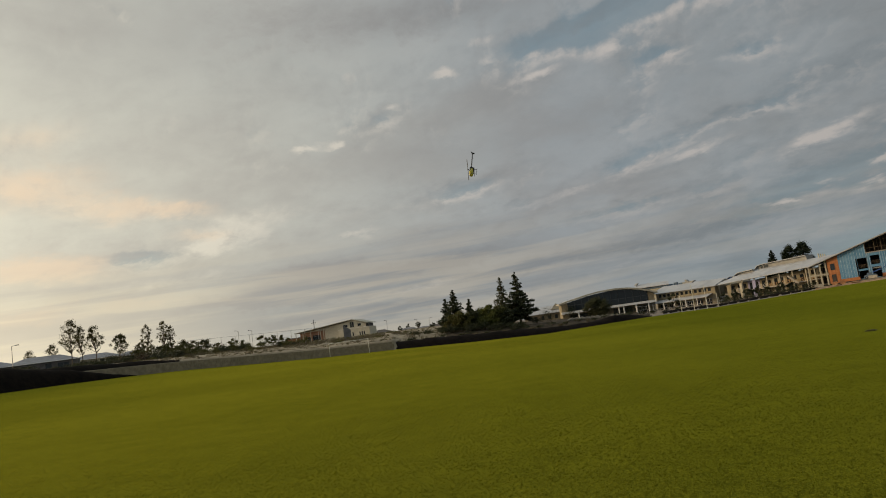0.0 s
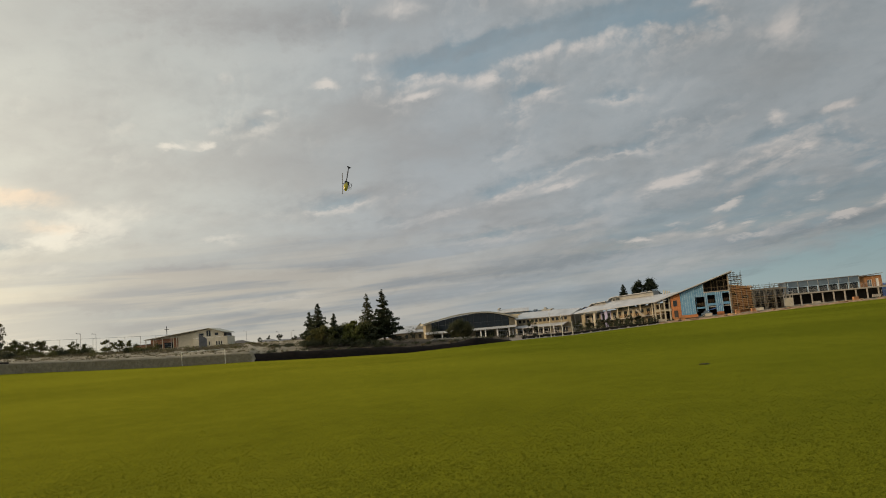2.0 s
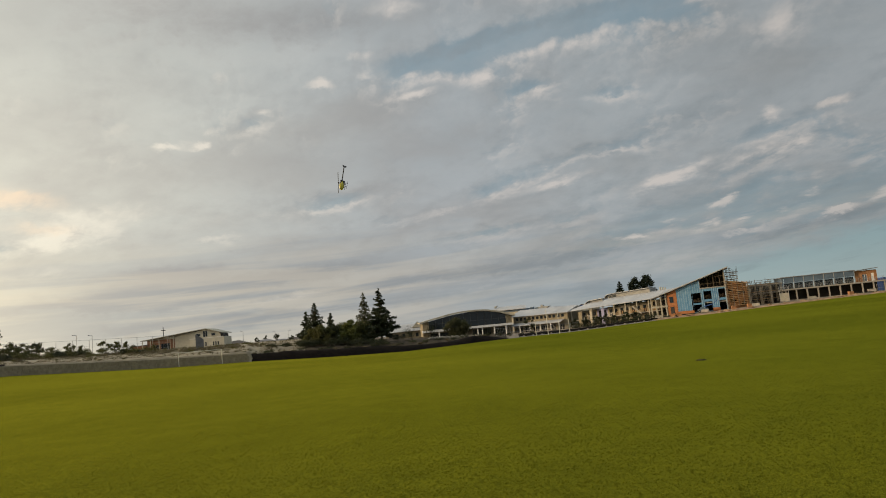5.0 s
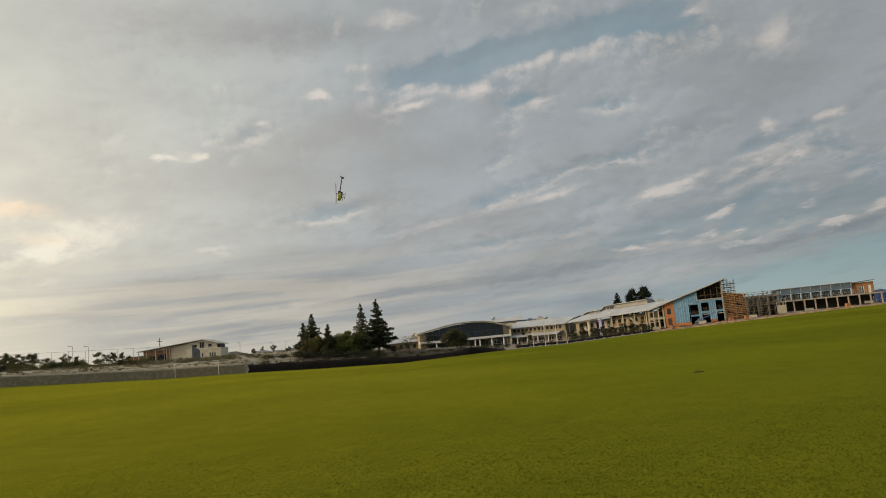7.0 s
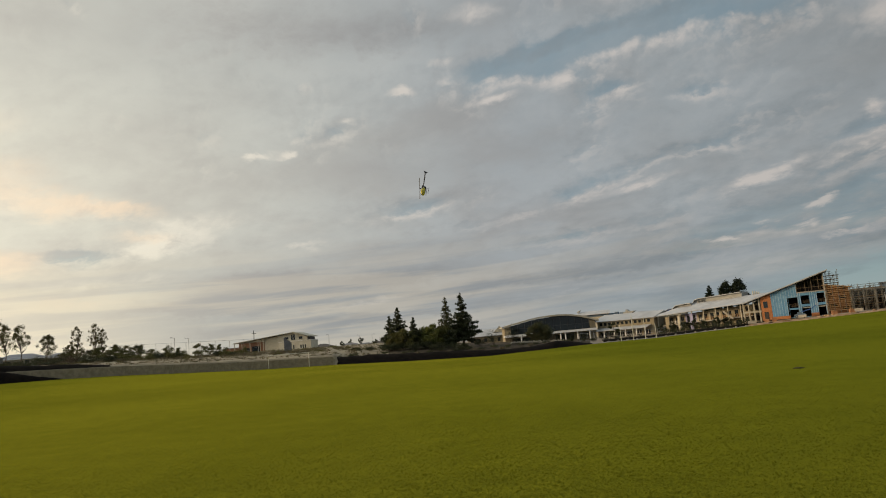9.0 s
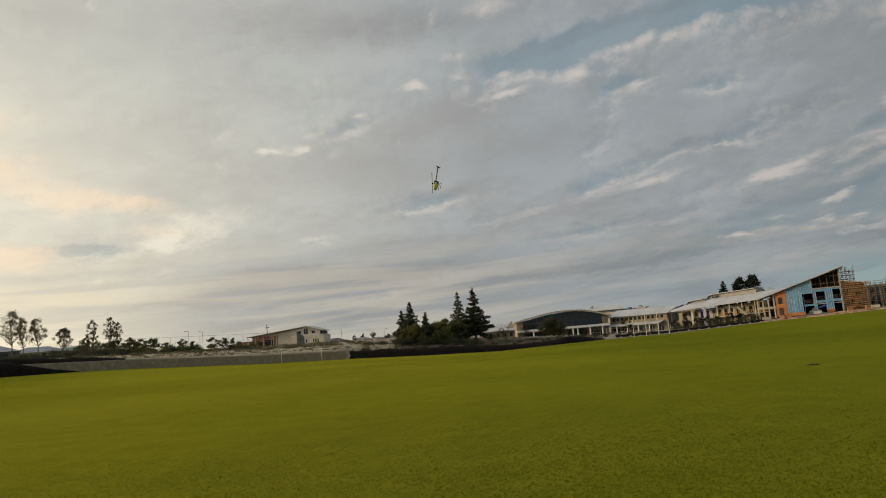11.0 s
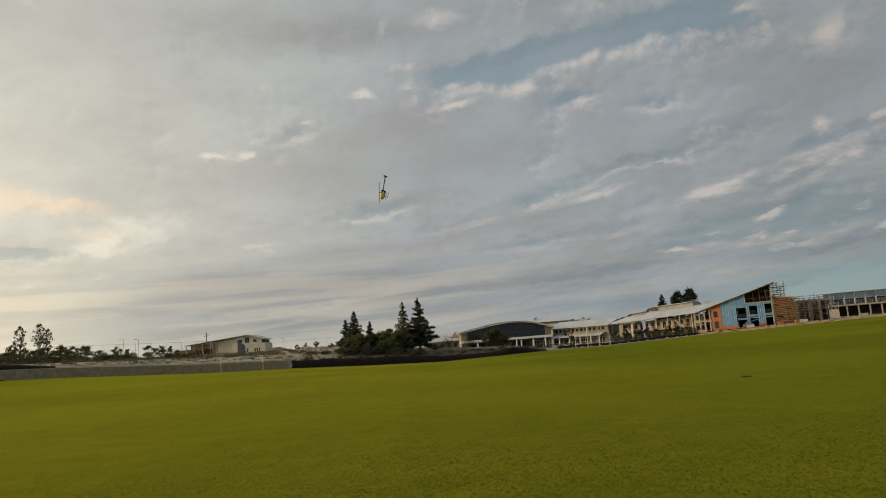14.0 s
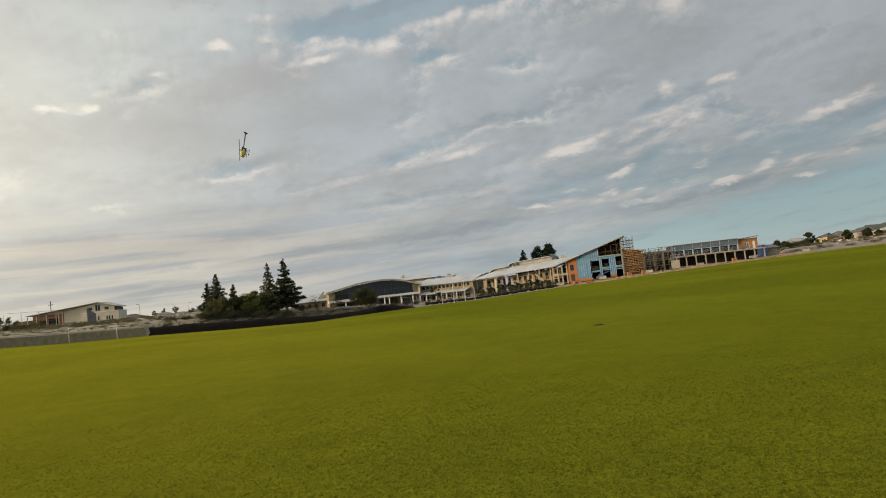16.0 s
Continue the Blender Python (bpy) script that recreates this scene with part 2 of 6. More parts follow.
    colour = n.mix(n.math("MULTIPLY", bare, n.math("MULTIPLY_ADD", lump, -0.8, 1.0)), cloud, clear)
    colour = n.mix(n.math("MULTIPLY", edge_dark, 0.35), colour, low_veil)
    colour = n.mix(rim, colour, lit)
    colour = n.mix(n.math("MULTIPLY", n.math("MULTIPLY_ADD", open_low, -0.8, 1.0), n.math("MULTIPLY", haze, 0.5)), colour, n.mix(low_warm, n.mix(n.ramp(az, -4.0, 12.0), (0.34, 0.325, 0.285), (0.215, 0.285, 0.315)), (0.76, 0.63, 0.38)))
    # level bars of cream and blue-grey low down
    bars = n.ramp(n.noise(n.join(n.math("MULTIPLY", az, 0.055), n.math("MULTIPLY", n.math("MULTIPLY_ADD", az, -0.035, el), 0.85), 3.0), 1.0, 4.0, 0.55, 0.3), 0.40, 0.60)
    near_sun = n.ramp(toward, 0.25, 0.8)
    strip_tone = n.mix(bars, n.mix(near_sun, (0.265, 0.295, 0.315), (0.66, 0.60, 0.475)), n.mix(near_sun, (0.49, 0.455, 0.385), (0.86, 0.77, 0.55)))
    colour = n.mix(n.math("MULTIPLY", n.math("MULTIPLY", n.ramp(el, 10.0, 4.0), n.ramp(az, -10.0, 14.0, 0.6, 0.2)), n.math("SUBTRACT", 1.0, open_low)), colour, strip_tone)
    peach = n.math("MULTIPLY", n.math("MULTIPLY", low, 0.6), n.ramp(toward, 0.42, 0.78))
    colour = n.mix(peach, colour, n.vec("SCALE", (0.86, 0.70, 0.45), scale=n.math("MULTIPLY_ADD", tone, 0.12, 1.0)))
    glow = n.math("POWER", n.math("MAXIMUM", toward, 0.0), 9.0)
    colour = n.mix(1.0, colour, n.vec("SCALE", (1.0, 0.74, 0.44), scale=n.math("MULTIPLY", glow, 0.8)), "ADD")
    bank = n.math("MULTIPLY_ADD", n.math("MULTIPLY", low, n.ramp(toward, 0.42, 0.75)), 0.36, n.ramp(az, 4.0, 42.0, 1.0, 0.82))
    colour = n.vec("SCALE", colour, scale=bank)
    back = n.add("ShaderNodeBackground")
    n.put(back.inputs["Color"], colour)
    # thin cloud is brightest overhead
    n.put(back.inputs["Strength"], n.ramp(z, 0.46, 1.0, 1.0, 2.6))
    n.put(n.add("ShaderNodeOutputWorld").inputs["Surface"], back.outputs[0])


build_sky()

# ---- materials ----
def surface(name, low, high, scale=3.0, rough=0.8, metal=0.0, bump=0.0, bump_scale=40.0, stain=0.25, stain_scale=0.35,
            per_object=0.0, stretch=(1, 1, 1), spec=0.4):
    """A two-scale mottled surface between two colours, in object space."""
    mat = bpy.data.materials.new(name)
    mat.use_nodes = True
    n = Nodes(mat.node_tree)
    place = n.vec("MULTIPLY", n.add("ShaderNodeTexCoord").outputs["Object"], stretch)
    grain = n.ramp(n.noise(place, scale, 6.0, 0.6), 0.3, 0.7)
    if per_object:
        grain = n.math("ADD", grain, n.math("MULTIPLY", n.math("SUBTRACT", n.add("ShaderNodeObjectInfo").outputs["Random"], 0.5), per_object), clamp=True)
    colour = n.mix(grain, low, high)
    worn = n.math("MULTIPLY", n.ramp(n.noise(place, stain_scale, 5.0, 0.65, 0.6), 0.45, 0.72), stain)
    colour = n.mix(worn, colour, tuple(0.5 * c for c in low))
    shader = n.add("ShaderNodeBsdfPrincipled")
    n.put(shader.inputs["Base Color"], colour)
    n.put(shader.inputs["Roughness"], n.math("ADD", n.math("MULTIPLY", n.math("SUBTRACT", grain, 0.5), 0.12), rough, clamp=True))
    n.put(shader.inputs["Metallic"], metal)
    n.put(shader.inputs["Specular IOR Level"], spec)
    if bump:
        b = n.add("ShaderNodeBump")
        n.put(b.inputs["Strength"], bump)
        n.put(b.inputs["Distance"], 0.02)
        n.put(b.inputs["Height"], n.noise(place, bump_scale, 5.0, 0.6))
        n.put(shader.inputs["Normal"], b.outputs[0])
    n.put(n.add("ShaderNodeOutputMaterial").inputs["Surface"], shader.outputs[0])
    return mat


def leafy(name, low, high, gloss=0.6, through=0.15, spec=0.25):
    """Leaves: colour varies from clump to clump, and some light comes through."""
    mat = bpy.data.materials.new(name)
    mat.use_nodes = True
    n = Nodes(mat.node_tree)
    pick = n.add("ShaderNodeNewGeometry").outputs["Random Per Island"]
    place = n.add("ShaderNodeTexCoord").outputs["Object"]
    colour = n.mix(n.math("ADD", n.math("MULTIPLY", pick, 0.6), n.math("MULTIPLY", n.noise(place, 0.6, 3.0), 0.5), clamp=True), low, high)
    shader = n.add("ShaderNodeBsdfPrincipled")
    n.put(shader.inputs["Base Color"], colour)
    n.put(shader.inputs["Roughness"], gloss)
    n.put(shader.inputs["Specular IOR Level"], spec)
    thin = n.add("ShaderNodeBsdfTranslucent")
    n.put(thin.inputs["Color"], colour)
    blend = n.add("ShaderNodeMixShader")
    n.put(blend.inputs[0], through)
    n.put(blend.inputs[1], shader.outputs[0])
    n.put(blend.inputs[2], thin.outputs[0])
    n.put(n.add("ShaderNodeOutputMaterial").inputs["Surface"], blend.outputs[0])
    return mat


def turf(blades=False):
    """Mown winter-green grass: broad tone drift, mower streaks and blade grain; or its single blades."""
    mat = bpy.data.materials.new("grass_blades" if blades else "turf")
    mat.use_nodes = True
    n = Nodes(mat.node_tree)
    place = n.add("ShaderNodeTexCoord").outputs["Object"]
    broad = n.ramp(n.noise(place, 0.035, 3.0, 0.5), 0.35, 0.65)
    lanes = n.ramp(n.noise(n.vec("MULTIPLY", place, (0.45, 0.03, 1.0)), 0.8, 3.0, 0.5), 0.3, 0.7)
    patch = n.ramp(n.noise(place, 0.9, 6.0, 0.66), 0.3, 0.72)
    blade = n.add("ShaderNodeNewGeometry").outputs["Random Per Island"] if blades else n.ramp(n.noise(n.vec("MULTIPLY", place, (1.0, 0.6, 1.0)), 55.0, 4.0, 0.75), 0.37, 0.63)
    tone = n.math("ADD", n.math("MULTIPLY", broad, 0.22), n.math("ADD", n.math("MULTIPLY", lanes, 0.05), n.math("MULTIPLY", patch, 0.15)))
    tone = n.math("ADD", tone, n.math("MULTIPLY_ADD", blade, 0.66, -0.06))
    if blades:
        tone = n.math("ADD", tone, n.ramp(blade, 0.86, 0.9, 0.0, 0.9))
    colour = n.mix(tone, (0.073, 0.080, 0.0065), (0.250, 0.232, 0.017))
    # low sun through the grass, put into colour: yellower sunward, darker green away
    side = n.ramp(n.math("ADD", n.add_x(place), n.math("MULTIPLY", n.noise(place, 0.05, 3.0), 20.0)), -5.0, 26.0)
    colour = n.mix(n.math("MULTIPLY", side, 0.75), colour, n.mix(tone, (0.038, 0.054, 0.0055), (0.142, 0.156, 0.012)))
    dry = n.math("MULTIPLY", n.ramp(n.noise(place, 2.6, 6.0, 0.7), 0.6, 0.78), 0.35)
    colour = n.mix(dry, colour, (0.23, 0.19, 0.022))
    shader = n.add("ShaderNodeBsdfPrincipled")
    n.put(shader.inputs["Base Color"], colour)
    n.put(shader.inputs["Roughness"], 0.85)
    n.put(shader.inputs["Specular IOR Level"], 0.0)
    if blades:
        # blades carry the same painted sunward yellow and darker far side
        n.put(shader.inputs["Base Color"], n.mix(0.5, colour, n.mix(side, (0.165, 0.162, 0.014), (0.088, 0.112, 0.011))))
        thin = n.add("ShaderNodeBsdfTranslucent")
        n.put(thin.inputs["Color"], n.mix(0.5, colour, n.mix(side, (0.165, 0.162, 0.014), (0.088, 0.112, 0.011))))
        blend = n.add("ShaderNodeMixShader")
        n.put(blend.inputs[0], 0.6)
        n.put(blend.inputs[1], shader.outputs[0])
        n.put(blend.inputs[2], thin.outputs[0])
        n.put(n.add("ShaderNodeOutputMaterial").inputs["Surface"], blend.outputs[0])
        return mat
    b = n.add("ShaderNodeBump")
    n.put(b.inputs["Strength"], 0.55)
    n.put(b.inputs["Distance"], 0.03)
    n.put(b.inputs["Height"], n.math("ADD", n.noise(place, 40.0, 4.0, 0.7), n.math("MULTIPLY", n.noise(place, 3.0, 3.0), 0.2)))
    n.put(shader.inputs["Normal"], b.outputs[0])
    n.put(n.add("ShaderNodeOutputMaterial").inputs["Surface"], shader.outputs[0])
    return mat


def glazing(name, tint, rough=0.06):
    mat = bpy.data.materials.new(name)
    mat.use_nodes = True
    n = Nodes(mat.node_tree)
    shader = n.add("ShaderNodeBsdfPrincipled")
    place = n.add("ShaderNodeTexCoord").outputs["Object"]
    n.put(shader.inputs["Base Color"], n.mix(n.noise(place, 0.4, 2.0), tuple(0.7 * c for c in tint), tint))
    n.put(shader.inputs["Roughness"], rough)
    n.put(shader.inputs["Specular IOR Level"], 0.5)
    n.put(n.add("ShaderNodeOutputMaterial").inputs["Surface"], shader.outputs[0])
    return mat


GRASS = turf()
SAND = surface("dry_sand", (0.12, 0.102, 0.066), (0.285, 0.245, 0.165), 0.35, 0.95, bump=0.4, bump_scale=3.0, stain=0.5, stain_scale=0.06)
SPOIL = surface("grey_spoil", (0.13, 0.115, 0.088), (0.25, 0.22, 0.17), 0.8, 0.95, bump=0.5, bump_scale=4.0, stain=0.5, stain_scale=0.2)
DIRT = surface("dirt", (0.14, 0.112, 0.082), (0.26, 0.21, 0.155), 0.5, 0.95, bump=0.4, bump_scale=3.0, stain=0.4, stain_scale=0.08)
MULCH = surface("black_mulch", (0.003, 0.0025, 0.002), (0.012, 0.009, 0.0065), 1.2, 0.95, bump=0.6, bump_scale=6.0, spec=0.05)
LITTER = surface("brown_litter", (0.02, 0.016, 0.011), (0.085, 0.068, 0.045), 0.8, 0.95, bump=0.5, bump_scale=5.0, spec=0.1)
RUBBLE = surface("orange_rubble", (0.17, 0.105, 0.06), (0.36, 0.25, 0.155), 0.9, 0.95, bump=0.6, bump_scale=4.0, spec=0.1)
PALE_STONE = surface("pale_stone", (0.17, 0.15, 0.115), (0.31, 0.275, 0.215), 1.5, 0.9, bump=0.3, bump_scale=8.0)
LIMESTONE = surface("limestone", (0.205, 0.172, 0.118), (0.30, 0.255, 0.182), 1.5, 0.9, bump=0.15, bump_scale=8.0, stain=0.3, per_object=0.25)
RENDER_W = surface("cream_render", (0.33, 0.31, 0.245), (0.42, 0.395, 0.315), 0.6, 0.85, stain=0.2)
RENDER_Y = surface("yellow_render", (0.21, 0.182, 0.122), (0.28, 0.245, 0.168), 0.6, 0.85, stain=0.2)
YELLOW = surface("yellow_paint", (0.44, 0.33, 0.12), (0.54, 0.42, 0.17), 0.6, 0.8, stain=0.15)
CHAPEL_W = surface("warm_cream_render", (0.46, 0.43, 0.34), (0.56, 0.52, 0.415), 0.6, 0.85, stain=0.2)
GREY_W = surface("pale_grey_cladding", (0.25, 0.25, 0.235), (0.33, 0.33, 0.31), 0.6, 0.8, stain=0.25)
FRAME = surface("weathered_framing", (0.09, 0.068, 0.042), (0.18, 0.135, 0.085), 1.6, 0.85, stretch=(1, 1, 4), per_object=0.5)
ROOF_W = surface("pale_steel_roof", (0.31, 0.318, 0.322), (0.39, 0.398, 0.402), 0.4, 0.5, 0.0, stain=0.25, stretch=(1, 0.2, 1))
ROOF_C = surface("cream_steel_roof", (0.30, 0.29, 0.235), (0.39, 0.375, 0.305), 0.4, 0.7, stain=0.25, stretch=(1, 0.2, 1), spec=0.15)
ROOF_G = surface("grey_steel_roof", (0.13, 0.13, 0.135), (0.21, 0.21, 0.215), 0.4, 0.8, stain=0.2, spec=0.1)
TILE = surface("grey_roof_tiles", (0.075, 0.07, 0.066), (0.14, 0.13, 0.12), 1.4, 0.95, bump=0.2, bump_scale=4.0, spec=0.05)
ROOF_S = surface("slate_blue_roof", (0.17, 0.18, 0.195), (0.25, 0.26, 0.28), 1.2, 0.8, stain=0.2, spec=0.15)
BROWN = surface("rust_brown_wall", (0.20, 0.10, 0.06), (0.30, 0.16, 0.10), 0.9, 0.85)
BRICK = surface("orange_brick", (0.30, 0.115, 0.045), (0.42, 0.175, 0.07), 2.0, 0.9, stain=0.2, per_object=0.3)
CLAY = surface("raw_clay_brick", (0.25, 0.12, 0.055), (0.38, 0.20, 0.095), 1.2, 0.9, stain=0.25, per_object=0.35)
WRAP = surface("blue_building_wrap", (0.080, 0.215, 0.37), (0.155, 0.31, 0.46), 0.7, 0.45, stain=0.15, per_object=0.35)
BATTEN = surface("pale_batten", (0.26, 0.40, 0.50), (0.38, 0.50, 0.58), 1.0, 0.7)
CONCRETE = surface("concrete", (0.24, 0.225, 0.195), (0.36, 0.34, 0.30), 0.9, 0.9, bump=0.2, bump_scale=10.0, stain=0.3)
PAVING = surface("grey_path", (0.12, 0.115, 0.105), (0.20, 0.19, 0.175), 0.7, 0.9, stain=0.3)
OFFWHITE = surface("weathered_white", (0.46, 0.45, 0.38), (0.58, 0.57, 0.50), 1.0, 0.6)
WHITE = surface("white_paint", (0.70, 0.70, 0.68), (0.80, 0.80, 0.78), 1.0, 0.55, stain=0.15)
TIMBER = surface("raw_timber", (0.34, 0.20, 0.09), (0.50, 0.32, 0.16), 1.6, 0.85, stretch=(1, 1, 4), per_object=0.4)
GALV = surface("galvanised_steel", (0.32, 0.32, 0.31), (0.46, 0.46, 0.45), 2.0, 0.5, 0.6, per_object=0.3)
STEEL_D = surface("dark_steel", (0.05, 0.055, 0.06), (0.09, 0.095, 0.10), 2.0, 0.5, 0.4)
TUBE = surface("dull_scaffold_tube", (0.105, 0.098, 0.08), (0.20, 0.185, 0.15), 2.0, 0.7, 0.2, per_object=0.4)
GREY_P = surface("grey_panel", (0.070, 0.105, 0.15), (0.11, 0.155, 0.205), 0.8, 0.6, per_object=0.25)
COVER = surface("weathered_plastic_cover", (0.035, 0.036, 0.016), (0.06, 0.06, 0.026), 6.0, 0.9, spec=0.05)
SLATE = surface("slate_grey_render", (0.10, 0.10, 0.105), (0.16, 0.16, 0.165), 0.9, 0.85)
VIOLET = surface("violet_panel", (0.22, 0.22, 0.36), (0.30, 0.30, 0.45), 0.8, 0.7)
BLUE_P = surface("deep_blue_panel", (0.03, 0.08, 0.26), (0.06, 0.13, 0.36), 0.8, 0.6)
# near-black colour standing in for the shade inside openings
INSIDE_SHADE = surface("dark_interior", (0.03, 0.028, 0.025), (0.06, 0.055, 0.05), 0.5, 0.95)
GLASS = glazing("dark_glass", (0.018, 0.026, 0.032))
GLASS_B = glazing("blue_grey_glass", (0.10, 0.14, 0.18), 0.12)
BARK = surface("bark", (0.05, 0.035, 0.025), (0.12, 0.09, 0.065), 3.0, 0.95, bump=0.5, bump_scale=12.0)
BARK_P = surface("pale_bark", (0.09, 0.07, 0.05), (0.20, 0.165, 0.125), 3.0, 0.9, bump=0.3, bump_scale=12.0)
NEEDLE = leafy("pine_needles", (0.012, 0.020, 0.010), (0.050, 0.060, 0.026))
NEEDLE_L = leafy("light_pine_needles", (0.030, 0.040, 0.018), (0.095, 0.095, 0.042))
GUM = leafy("gum_leaves", (0.034, 0.036, 0.012), (0.120, 0.108, 0.036), through=0.4)
NEEDLE_F = leafy("far_pine_needles", (0.006, 0.014, 0.008), (0.022, 0.034, 0.017))
OLIVE = leafy("olive_leaves", (0.030, 0.036, 0.011), (0.115, 0.112, 0.032), through=0.3)
SHRUB = leafy("shrub_leaves", (0.013, 0.021, 0.009), (0.048, 0.053, 0.020))
GREEN = leafy("bright_olive_leaves", (0.045, 0.058, 0.012), (0.150, 0.155, 0.035), through=0.3)
SHRUB_L = leafy("grey_green_leaves", (0.022, 0.028, 0.012), (0.070, 0.074, 0.030), through=0.2)
SCRUB = leafy("dry_scrub", (0.05, 0.045, 0.025), (0.14, 0.12, 0.07))
LITTER_B = leafy("brown_leaves", (0.030, 0.022, 0.012), (0.085, 0.062, 0.036))
TUFT = leafy("dry_tufts", (0.045, 0.040, 0.018), (0.14, 0.12, 0.058))
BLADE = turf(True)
HELI_Y = surface("yellow_canopy_paint", (0.42, 0.36, 0.02), (0.55, 0.48, 0.03), 4.0, 0.25, stain=0.0, spec=0.6)
CARBON = surface("black_carbon", (0.012, 0.012, 0.013), (0.03, 0.03, 0.03), 6.0, 0.35, stain=0.0)

# ---- building blocks ----
def part(name, bm, material, parent=None, label=""):
    """Links a bmesh as one mesh object, under a thing or a part."""
    data = bpy.data.meshes.new(name)
    bm.normal_update()
    bm.to_mesh(data)
    bm.free()
    data.materials.append(material)
    ob = new(name, data)
    ob.parent = parent
    if label:
        tagged(ob, label)
    return ob


def again(ob, parent, m=Matrix()):
    """Another object on the same mesh, under the same or another parent."""
    twin = new(ob.name.split(".")[0], ob.data)
    twin.parent, twin.matrix_basis = parent, m
    if "label" in ob:
        twin["label"] = ob["label"]
    return twin


def thing(name, m, label, category, group="", kind=""):
    ob = new(name)
    ob.empty_display_size = 0.3
    ob.matrix_basis = m
    return tagged(ob, label, category, group, kind)


def box(bm, x0, x1, y0, y1, z0, z1):
    v = [bm.verts.new(c) for c in ((x0, y0, z0), (x1, y0, z0), (x1, y1, z0), (x0, y1, z0), (x0, y0, z1), (x1, y0, z1), (x1, y1, z1), (x0, y1, z1))]
    for f in ((3, 2, 1, 0), (4, 5, 6, 7), (0, 1, 5, 4), (1, 2, 6, 5), (2, 3, 7, 6), (3, 0, 4, 7)):
        bm.faces.new([v[i] for i in f])
    return bm


def boxed(*sizes):
    bm = bmesh.new()
    for s in sizes:
        box(bm, *s)
    return bm


def bar(bm, a, b, r, sides=6, r2=None):
    """A rod from a to b, tapering to r2."""
    a, b = Vector(a), Vector(b)
    way = (b - a).normalized()
    side = way.orthogonal().normalized()
    other = way.cross(side)
    rings = []
    for p, rad in ((a, r), (b, r if r2 is None else r2)):
        rings.append([bm.verts.new(p + (side * math.cos(k * math.tau / sides) + other * math.sin(k * math.tau / sides)) * rad) for k in range(sides)])
    for k in range(sides):
        bm.faces.new((rings[0][k], rings[0][(k + 1) % sides], rings[1][(k + 1) % sides], rings[1][k]))
    bm.faces.new(rings[0][::-1])
    bm.faces.new(rings[1])
    return bm


def rods(*ends, r=0.05, sides=6):
    bm = bmesh.new()
    for a, b in ends:
        bar(bm, a, b, r, sides)
    return bm


def prism(outline, y0, y1):
    """An outline in x and z, pushed through from y0 to y1."""
    bm = bmesh.new()
    near = [bm.verts.new((x, y0, z)) for x, z in outline]
    far = [bm.verts.new((x, y1, z)) for x, z in outline]
    k = len(outline)
    bm.faces.new(near)
    bm.faces.new(far[::-1])
    for i in range(k):
        bm.faces.new((near[i], far[i], far[(i + 1) % k], near[(i + 1) % k]))
    bmesh.ops.recalc_face_normals(bm, faces=bm.faces)
    return bm


def slab(bm, corners, t):
    """A sheet through four corners with thickness t upwards."""
    low = [bm.verts.new(c) for c in corners]
    top = [bm.verts.new((x, y, z + t)) for x, y, z in corners]
    bm.faces.new(low[::-1])
    bm.faces.new(top)
    for i in range(4):
        bm.faces.new((low[i], low[(i + 1) % 4], top[(i + 1) % 4], top[i]))
    return bm


def spot(az, d):
    return Vector((d * math.sin(radians(az)), d * math.cos(radians(az))))


# ---- the ground: one sheet, from a gently dished field out to the horizon ----
BEARING = (-180, -90, -60, -44, -36, -32, -28, -23, -18, -12.2, -11.9, -6, 0, 5, 9.3, 13, 16, 20, 24, 28, 33, 38, 43, 60, 90, 180)
# the field's edge: distance and height
EDGE_D = (60, 70, 84, 98, 114, 122, 127, 130, 132, 133, 133, 136, 142, 149, 160, 172, 178, 183, 186, 190, 198, 212, 228, 200, 120, 60)
EDGE_Z = (0.6, 1.2, 1.6, 2.0, 1.85, 1.65, 1.35, 0.72, 0.14, -0.26, -0.28, -0.92, -1.42, -1.2, -1.1, -1.25, -0.95, -0.5, -0.2, 0.25, 0.75, 1.15, 1.4, 1.5, 0.8, 0.6)
# ground behind it: a near and a far distance with their heights
NEAR_D = (120, 110, 120, 125, 140, 145, 150, 152, 150, 150, 150, 150, 155, 160, 172, 182, 186, 190, 192, 195, 204, 220, 236, 215, 140, 120)
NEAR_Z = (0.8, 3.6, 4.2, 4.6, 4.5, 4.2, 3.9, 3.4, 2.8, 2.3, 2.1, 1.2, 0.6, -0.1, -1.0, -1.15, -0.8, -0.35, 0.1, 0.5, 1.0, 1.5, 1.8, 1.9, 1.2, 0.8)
FAR_D = 285.0
FAR_Z = (1.0, 5.2, 6.0, 6.6, 6.4, 6.2, 6.0, 5.6, 5.2, 4.6, 4.6, 4.0, 1.0, 0.0, -0.6, -0.2, 0.4, 1.2, 1.6, 2.0, 2.6, 3.4, 4.3, 4.2, 2.0, 1.0)
WALL_H = 1.5


def land(az):
    """Edge distance and height, step up at the wall, near distance and height, far distance and height."""
    d1, z1, d2, z2, z3 = [float(np.interp(az, BEARING, column)) for column in (EDGE_D, EDGE_Z, NEAR_D, NEAR_Z, FAR_Z)]
    step = WALL_H if -75 <= az < -12.05 else 0.0
    return [d1, z1, step, d2, z2, FAR_D, z3]


def ground_z(x, y):
    """The height of the ground."""
    az, d = math.degrees(math.atan2(x, y)), math.hypot(x, y)
    d1, z1, step, d2, z2, d3, z3 = land(az)
    if d <= d1:
        return z1 * (d / d1) ** 2
    return float(np.interp(d, (d1, d1 + 0.45, d2, d3, 900), (z1, z1 + step, z2, z3, z3 + 0.5)))


